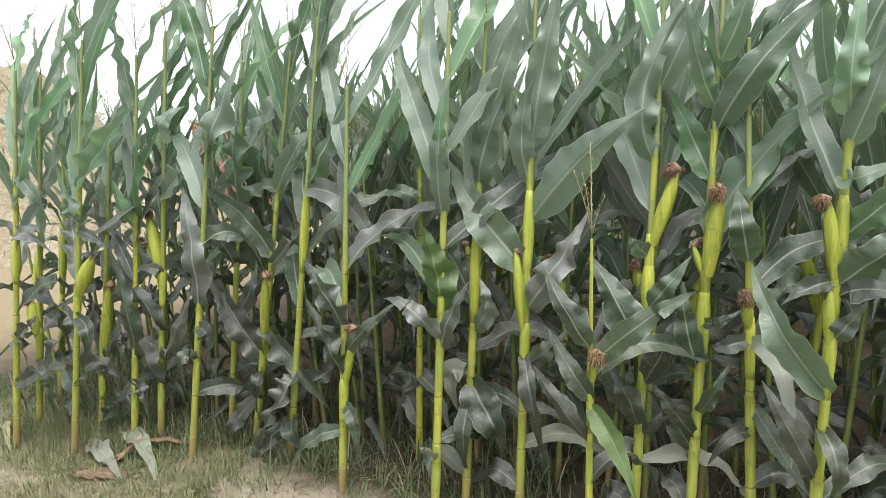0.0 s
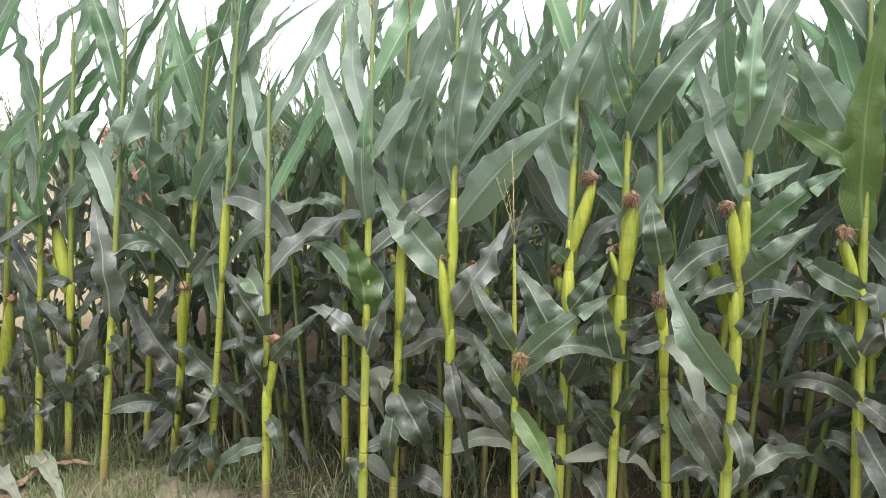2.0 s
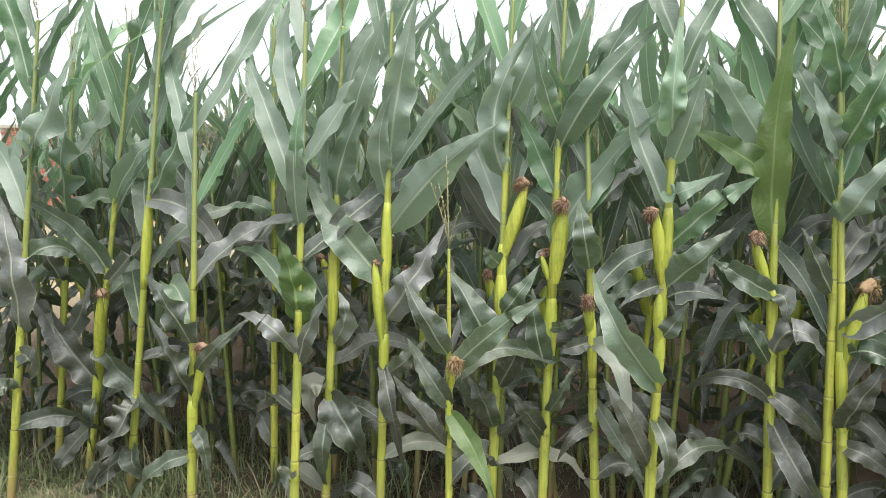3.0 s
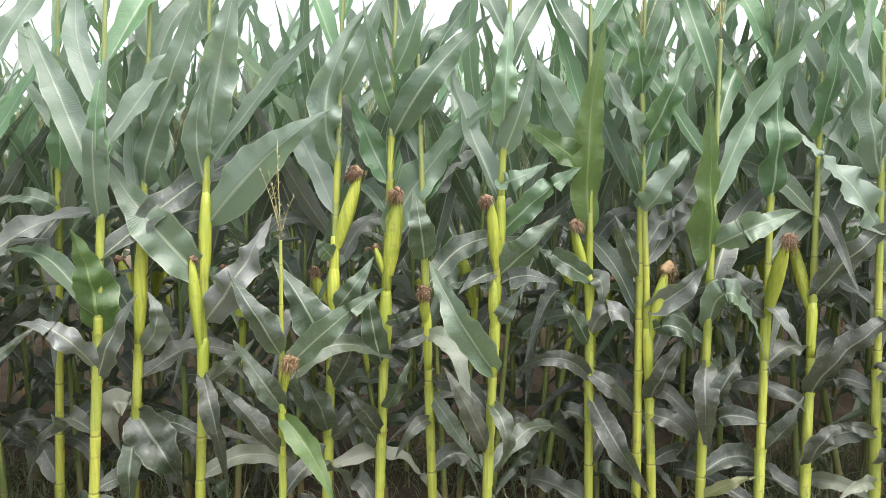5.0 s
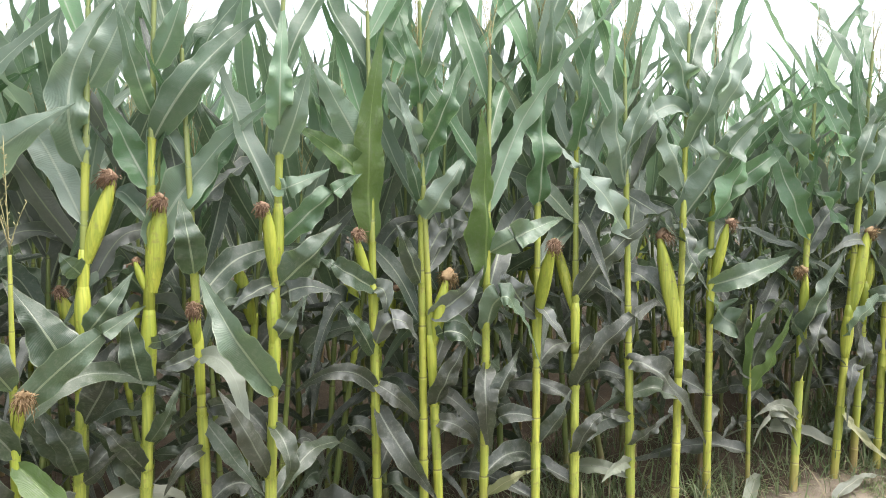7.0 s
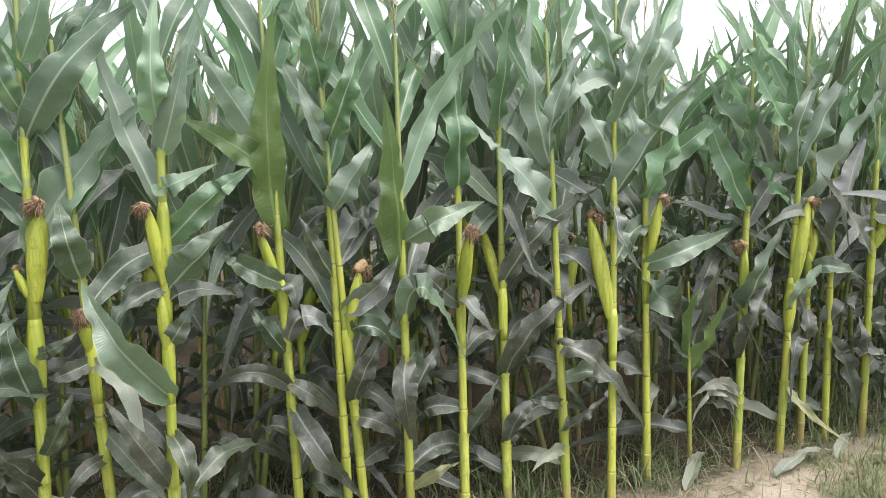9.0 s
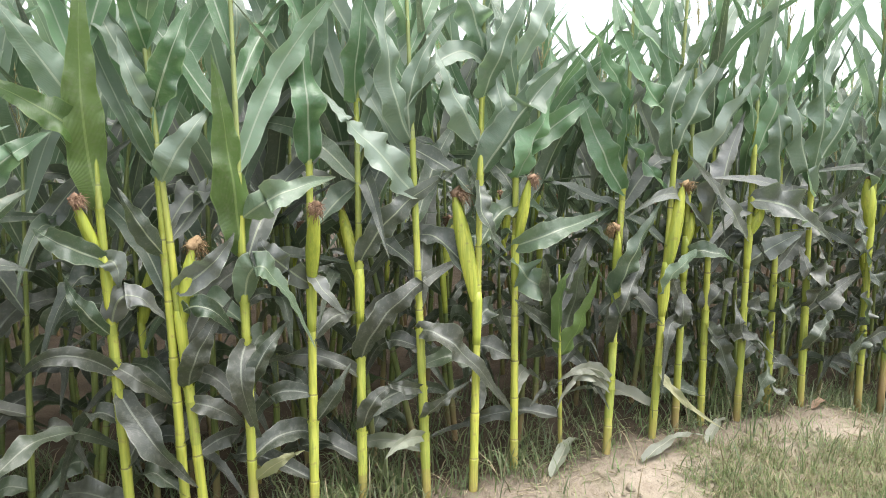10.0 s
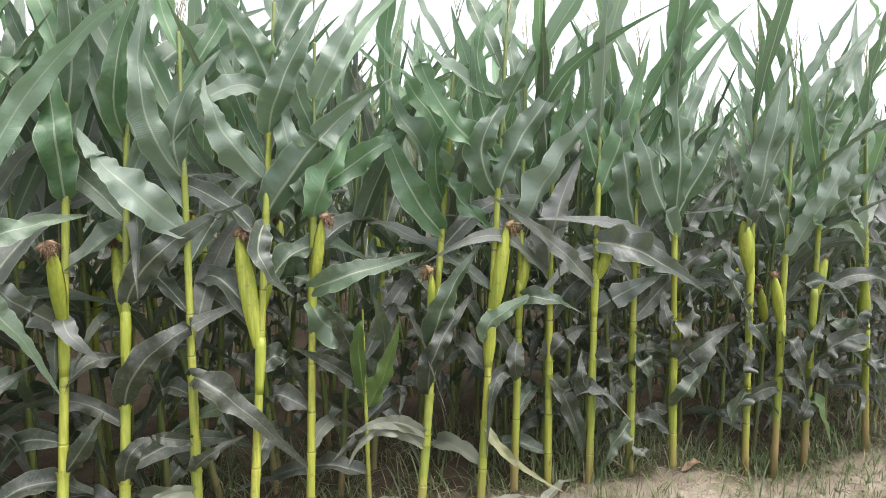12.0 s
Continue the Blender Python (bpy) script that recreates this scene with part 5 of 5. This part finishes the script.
plant("maize plant with one pale-silked ear and yellowed low leaf", 3.219, 0.01, 33, height=1.74, lean=(0.110, 0.000), inward=True, auto=(0.12, 2.4), group="maize plants of the front row", sheaths=[(0.51, 0.70)],
    ears=[(0.69, 0.94, 0.34, 8, 0.338, 0.026, -1.3)],
    blades=[
        (1.26, -0.39, 0.169, 0.139, -0.28, 0.493, -0.0419, 0.103, 0.88),
        (1.14, -0.245, 0.188, 0.175, 0.14, 0.413, -0.0193, 0.105, 0.91),
        (1.48, -0.363, 0.0934, 0.115, -0.356, 0.239, 0.0534, 0.0667, 0.91),
        (1.41, -0.212, 0.169, 0.106, -0.0308, 0.406, 0.00077, 0.0685, 0.86),
        (0.611, -0.16, 0.107, 0.189, 0.265, 0.165, -0.0477, 0.0794, 0.99),
        (1.13, 0.0116, 0.233, 0.0939, 0.39, 0.525, -0.0312, 0.114, 0.98),
        (1.4, -0.031, 0.105, 0.17, 0.233, 0.39, -0.0222, 0.0717, 0.94),
        (1.26, -0.118, 0.109, 0.0991, -0.12, 0.428, 0.0362, 0.0711, 0.89),
        (0.296, 0.008, -0.104, 0.08, 0.299, -0.286, 0.08, 0.034, 1, "yellow"),
    ])
plant("maize plant with one brown-silked ear and dusty leaves", 3.376, 0.05, 34, height=1.58, lean=(0.048, 0.000), inward=False, auto=(0.12, 2.4), group="maize plants of the front row",
    ears=[(0.78, 1.00, -0.00, 6, 0.136, 0.022, 0.4)],
    blades=[
        (0.978, 0.0324, 0.271, 0.124, 0.348, 0.53, 0.0696, 0.125, 0.96),
        (0.743, 0.02, 0.0545, 0.139, 0.26, -0.0796, 0.0625, 0.0699, 0.91),
        (0.591, -0.0875, -0.0867, 0.107, 0.0443, -0.205, -0.0478, 0.0662, 0.9),
        (0.524, -0.114, 0.112, 0.0762, -0.114, 0.203, 0.0492, 0.0608, 0.91),
    ])
plant("maize plant with no ripe ear and dusty leaves", 3.529, 0.06, 35, height=1.58, lean=(0.014, 0.000), inward=False, auto=(0.12, 2.4), group="maize plants of the front row",
    ears=[],
    blades=[
        (0.841, -0.1, 0.205, 0.137, 0.116, 0.469, 0.0501, 0.125, 0.94),
        (0.431, 0.0833, -0.0937, 0.0607, 0.192, -0.494, 0.0243, 0.0743, 0.99),
        (1.17, 0.000543, 0.255, 0.0828, 0.11, 0.562, 0.0276, 0.092, 0.99),
        (0.485, -0.00197, 0.125, 0.0822, 0.199, 0.125, -0.0216, 0.0913, 1),
    ])
plant("maize plant with one pale-silked ear and dusty leaves", 3.687, 0.01, 36, height=1.66, lean=(0.037, 0.000), inward=False, auto=(0.12, 2.4), group="maize plants of the front row",
    ears=[(0.81, 0.93, 0.37, 19, 0.126, 0.024, -1.5)],
    blades=[
        (0.945, 0.084, 0.0226, 0.155, 0.624, -0.27, -0.0455, 0.125, 0.95),
        (0.682, 0.101, 0.0923, 0.0642, 0.269, 0.124, 0.053, 0.0916, 0.95),
        (1.12, 0.0951, 0.276, 0.0681, 0.181, 0.594, 0.0575, 0.1, 0.95),
        (1.22, -0.147, 0.148, 0.0756, -0.0876, 0.527, 0.0501, 0.0866, 0.98),
        (0.48, 0.0359, 0.0434, 0.0572, 0.109, -0.067, 0.0182, 0.069, 0.91),
        (0.369, -0.141, 0.0615, 0.132, -0.038, 0.163, -0.0128, 0.0627, 0.96),
        (0.369, 0.0105, 0.0264, 0.099, 0.0887, -0.138, 0.0215, 0.0549, 0.99),
    ])
plant("maize plant with no ripe ear and dusty leaves", 3.900, 0.04, 37, height=1.66, lean=(0.013, 0.000), inward=False, auto=(0.12, 2.4), group="maize plants of the front row",
    ears=[],
    blades=[
        (0.205, -0.177, -0.00201, 0.139, -0.211, -0.216, 0.056, 0.0788, 0.95),
        (1, -0.164, 0.226, 0.133, -0.105, 0.607, 0.0226, 0.112, 0.93),
        (0.452, -0.0391, 0.102, 0.182, 0.0981, -0.203, -0.00763, 0.07, 0.87),
        (0.336, -0.184, 0.112, 0.135, -0.0793, 0.12, -0.0344, 0.0581, 0.87),
        (0.0981, -0.0283, 0.0413, 0.153, 0.104, -0.118, 0.00375, 0.0523, 0.89),
        (0.571, -0.027, 0.0463, 0.148, 0.0427, -0.124, 0.0137, 0.0606, 0.96),
    ])
plant("maize plant with no ripe ear and dusty leaves", 4.110, 0.03, 38, height=1.7, lean=(-0.032, 0.000), inward=False, auto=(0.12, 2.4), group="maize plants of the front row",
    ears=[],
    blades=[
        (0.951, -0.262, 0.321, 0.141, -0.216, 0.539, 0.00977, 0.125, 0.94),
        (0.997, -0.0616, 0.417, 0.142, -0.0467, 0.858, -0.02, 0.125, 0.89),
        (1.02, 0.102, 0.221, 0.0467, 0.227, 0.411, 0.0438, 0.125, 0.99),
        (0.239, -0.0515, 0.129, 0.162, 0.235, 0.203, -0.036, 0.0822, 1),
        (0.576, -0.17, 0.0597, 0.157, -0.0472, 0.162, -0.0186, 0.0658, 0.91),
        (0.433, 0.00625, 0.163, 0.165, 0.0962, 0.303, -0.0352, 0.091, 0.97),
        (0.399, 0.0818, 0.116, 0.0568, 0.322, 0.18, 0.0259, 0.0936, 0.96),
    ])
plant("maize plant with one brown-silked ear and dusty leaves", 4.473, 0, 39, height=1.66, lean=(-0.010, 0.000), inward=False, auto=(0.12, 2.4), group="maize plants of the front row",
    ears=[(0.79, -1.00, -0.00, 9, 0.225, 0.030, 0.6)],
    blades=[
        (1.01, -0.0761, 0.269, 0.154, 0.168, 0.762, 0.0111, 0.125, 0.86),
        (0.986, -0.0338, 0.345, 0.149, 0.266, 0.573, 0.0248, 0.125, 0.95),
        (0.941, -0.165, 0.247, 0.0432, -0.174, 0.361, 0.038, 0.116, 0.86),
        (0.464, -0.15, -0.043, 0.134, -0.0353, -0.209, -0.0326, 0.0942, 0.91),
        (0.612, -0.245, 0.152, 0.134, -0.159, 0.318, 0.0428, 0.0914, 0.93),
        (0.279, -0.167, -0.0263, 0.0965, -0.0828, -0.246, -0.0335, 0.0851, 0.93),
        (0.575, -0.0841, 0.0166, 0.132, 0.187, -0.182, -0.0421, 0.0649, 0.99),
    ])
plant("maize plant with one brown-silked ear and dusty leaves", 4.631, -0.01, 40, height=1.62, lean=(0.032, 0.000), inward=False, auto=(0.12, 2.4), group="maize plants of the front row",
    ears=[(0.56, -0.97, 0.25, 16, 0.220, 0.023, 1)],
    blades=[
        (0.834, 0.0594, 0.253, 0.147, 0.468, 0.707, 0.0398, 0.125, 0.97),
        (0.91, -0.154, 0.211, 0.0975, -0.102, 0.265, -0.00338, 0.0987, 0.94),
        (0.273, -0.227, 0.0436, 0.0643, -0.275, -0.107, -0.000524, 0.0707, 1),
        (0.489, -0.0267, 0.0428, 0.124, 0.0946, -0.225, 0.0535, 0.081, 0.9),
        (0.313, 0.01, 0.0608, 0.0972, 0.157, -0.135, 0.0271, 0.072, 0.89),
    ])
plant("maize plant with one brown-silked ear and bright green leaf", 4.821, 0, 41, height=1.55, lean=(0.041, 0.000), inward=False, auto=(0.12, 2.4), group="maize plants of the front row",
    ears=[(0.66, 1.00, -0.00, 17, 0.182, 0.021, 0.4)],
    blades=[
        (0.975, -0.0212, 0.14, 0.121, 0.345, 0.266, 0.0447, 0.125, 0.96),
        (0.975, -0.312, 0.0847, 0.127, 0.0166, 0.342, -0.029, 0.111, 0.86),
        (1.32, -0.218, 0.067, 0.136, 0.0929, 0.408, 0.0618, 0.0869, 0.9),
        (0.365, -0.156, 0.141, 0.151, 0.0862, 0.217, -0.00115, 0.0773, 0.95),
        (0.156, 0.013, 0.106, 0.05, 0.034, -0.146, 0.1, 0.074, 1, "bright"),
        (0.208, -0.0682, -0.0301, 0.109, -0.105, -0.165, -0.0487, 0.0684, 0.91),
        (0.338, 0.0421, 0.0131, 0.0884, 0.159, -0.129, -0.00343, 0.0849, 0.91),
        (0.208, -0.113, 0.124, 0.119, 0.01, 0.173, 0.0481, 0.0571, 0.88),
    ])
plant("maize plant with one pale-silked ear and dusty leaves", 5.218, 0.01, 42, height=1.62, lean=(-0.116, 0.000), inward=False, auto=(0.12, 2.4), group="maize plants of the front row",
    ears=[(0.48, -0.94, 0.34, 9, 0.281, 0.022, -1)],
    blades=[
        (0.461, -0.406, 0.0492, 0.167, -0.329, -0.136, -0.0115, 0.105, 0.95),
        (0.91, -0.312, 0.242, 0.0851, -0.0624, 0.562, 0.0113, 0.125, 0.86),
        (0.461, -0.127, 0.121, 0.115, 0.0862, 0.126, -0.0317, 0.0868, 0.95),
        (0.365, -0.131, 0.0138, 0.171, 0.18, -0.315, -0.0278, 0.0816, 0.97),
        (0.433, -0.372, 0.112, 0.114, -0.18, 0.158, -0.0485, 0.101, 0.97),
    ])
plant("maize plant with no ripe ear and dusty leaves", 5.540, 0.05, 43, height=1.66, lean=(-0.121, 0.000), inward=False, auto=(0.12, 2.4), group="maize plants of the front row",
    ears=[],
    blades=[
        (0.621, -0.295, 0.374, 0.085, -0.143, 0.603, -0.078, 0.125, 0.9),
        (0.733, 0.128, 0.333, -0.009, 0.328, 0.63, -0.046, 0.125, 0.83),
        (0.395, -0.254, 0.042, 0.089, -0.241, -0.18, 0.069, 0.095, 0.91),
        (0.953, -0.121, 0.315, 0.068, -0.157, 0.655, 0.037, 0.125, 0.85),
    ])

# ---- rows behind ----
def inner_plant(k):
    r = np.random.default_rng(700 + k)
    ears = [(r.uniform(0.6, 0.9), 1 if k % 2 else -1, 0.3, 13, 0.22, 0.024, 1.1)] if k % 4 == 0 else ()
    return plant("tall dusty green maize plant within the stand", -1.5 + 0.3 * k, 0.42, 100 + k, group="maize plants of the inner rows", height=r.uniform(1.28, 1.50), lean=(r.uniform(0, 0.14), 0), ears=ears, auto=(0.12, 2.4), thick=0.012, shed=0.2, cane=STEM_GREEN_SHADED)


KINDS = [inner_plant(k) for k in range(12)]
rng = np.random.default_rng(5)
for r, y in enumerate((0.33, 0.62, 0.95, 1.3)):
    x = -3.0 - 0.1 * r
    while x < 6.3 + r * 0.6:
        k = KINDS[rng.integers(len(KINDS))]
        copy_thing(k, pose(x, y + rng.normal(0, 0.06), dip(x) - 0.01, rng.normal(0, 2.5), rng.normal(0, 2.5), rng.choice([0, 180]) + rng.normal(0, 30)) @ Matrix.Scale(rng.uniform(0.88, 1.03) * (1.12 if 1.9 < x < 2.8 else 1.06 if 1.5 < x < 3.0 else 1), 4))
        x += rng.uniform(0.15, 0.25) + (0.08 if x < -2.3 else -0.06 if x > 3.2 and r < 2 else 0)


def stand():
    """The depth of the field, one joined mass of plants."""
    slots = [LEAF, LEAF_OLD_SHADED, LEAF_TOP_LIT, STEM_GREEN_SHADED, LEAF_DRY, TASSEL, HUSK, SILK]
    made = []
    for k in range(6):
        made.append(maize_parts(np.random.default_rng(300 + k), height=1.38 + 0.05 * k, auto=(0.15, 2.4), thick=0.012, lean=(0.08, 0), segs=16, shed=0.15, cane=STEM_GREEN_SHADED))
    mass, r = Sheet(), np.random.default_rng(9)
    for j in range(9):
        y, x = 1.7 + 0.45 * j, -2.6 - 0.10 * j
        while x < 8 + j * 0.9:
            m = np.array(pose(x, y + r.normal(0, 0.08), dip(x) - 0.01, r.normal(0, 2.5), r.normal(0, 2.5), r.choice([0, 180]) + r.normal(0, 30)) @ Matrix.Scale(r.uniform(0.92, 1.08), 4))
            for name, sheet, mat, note, up in made[r.integers(6)]:
                mass.add(sheet, m, slots.index(mat))
            x += r.uniform(0.2, 0.32)
    return tagged(new("maize_stand", mass.mesh("maize_stand", slots)), "dense stand of tall green maize deeper in the field", "maize", kind="stuff")


stand()
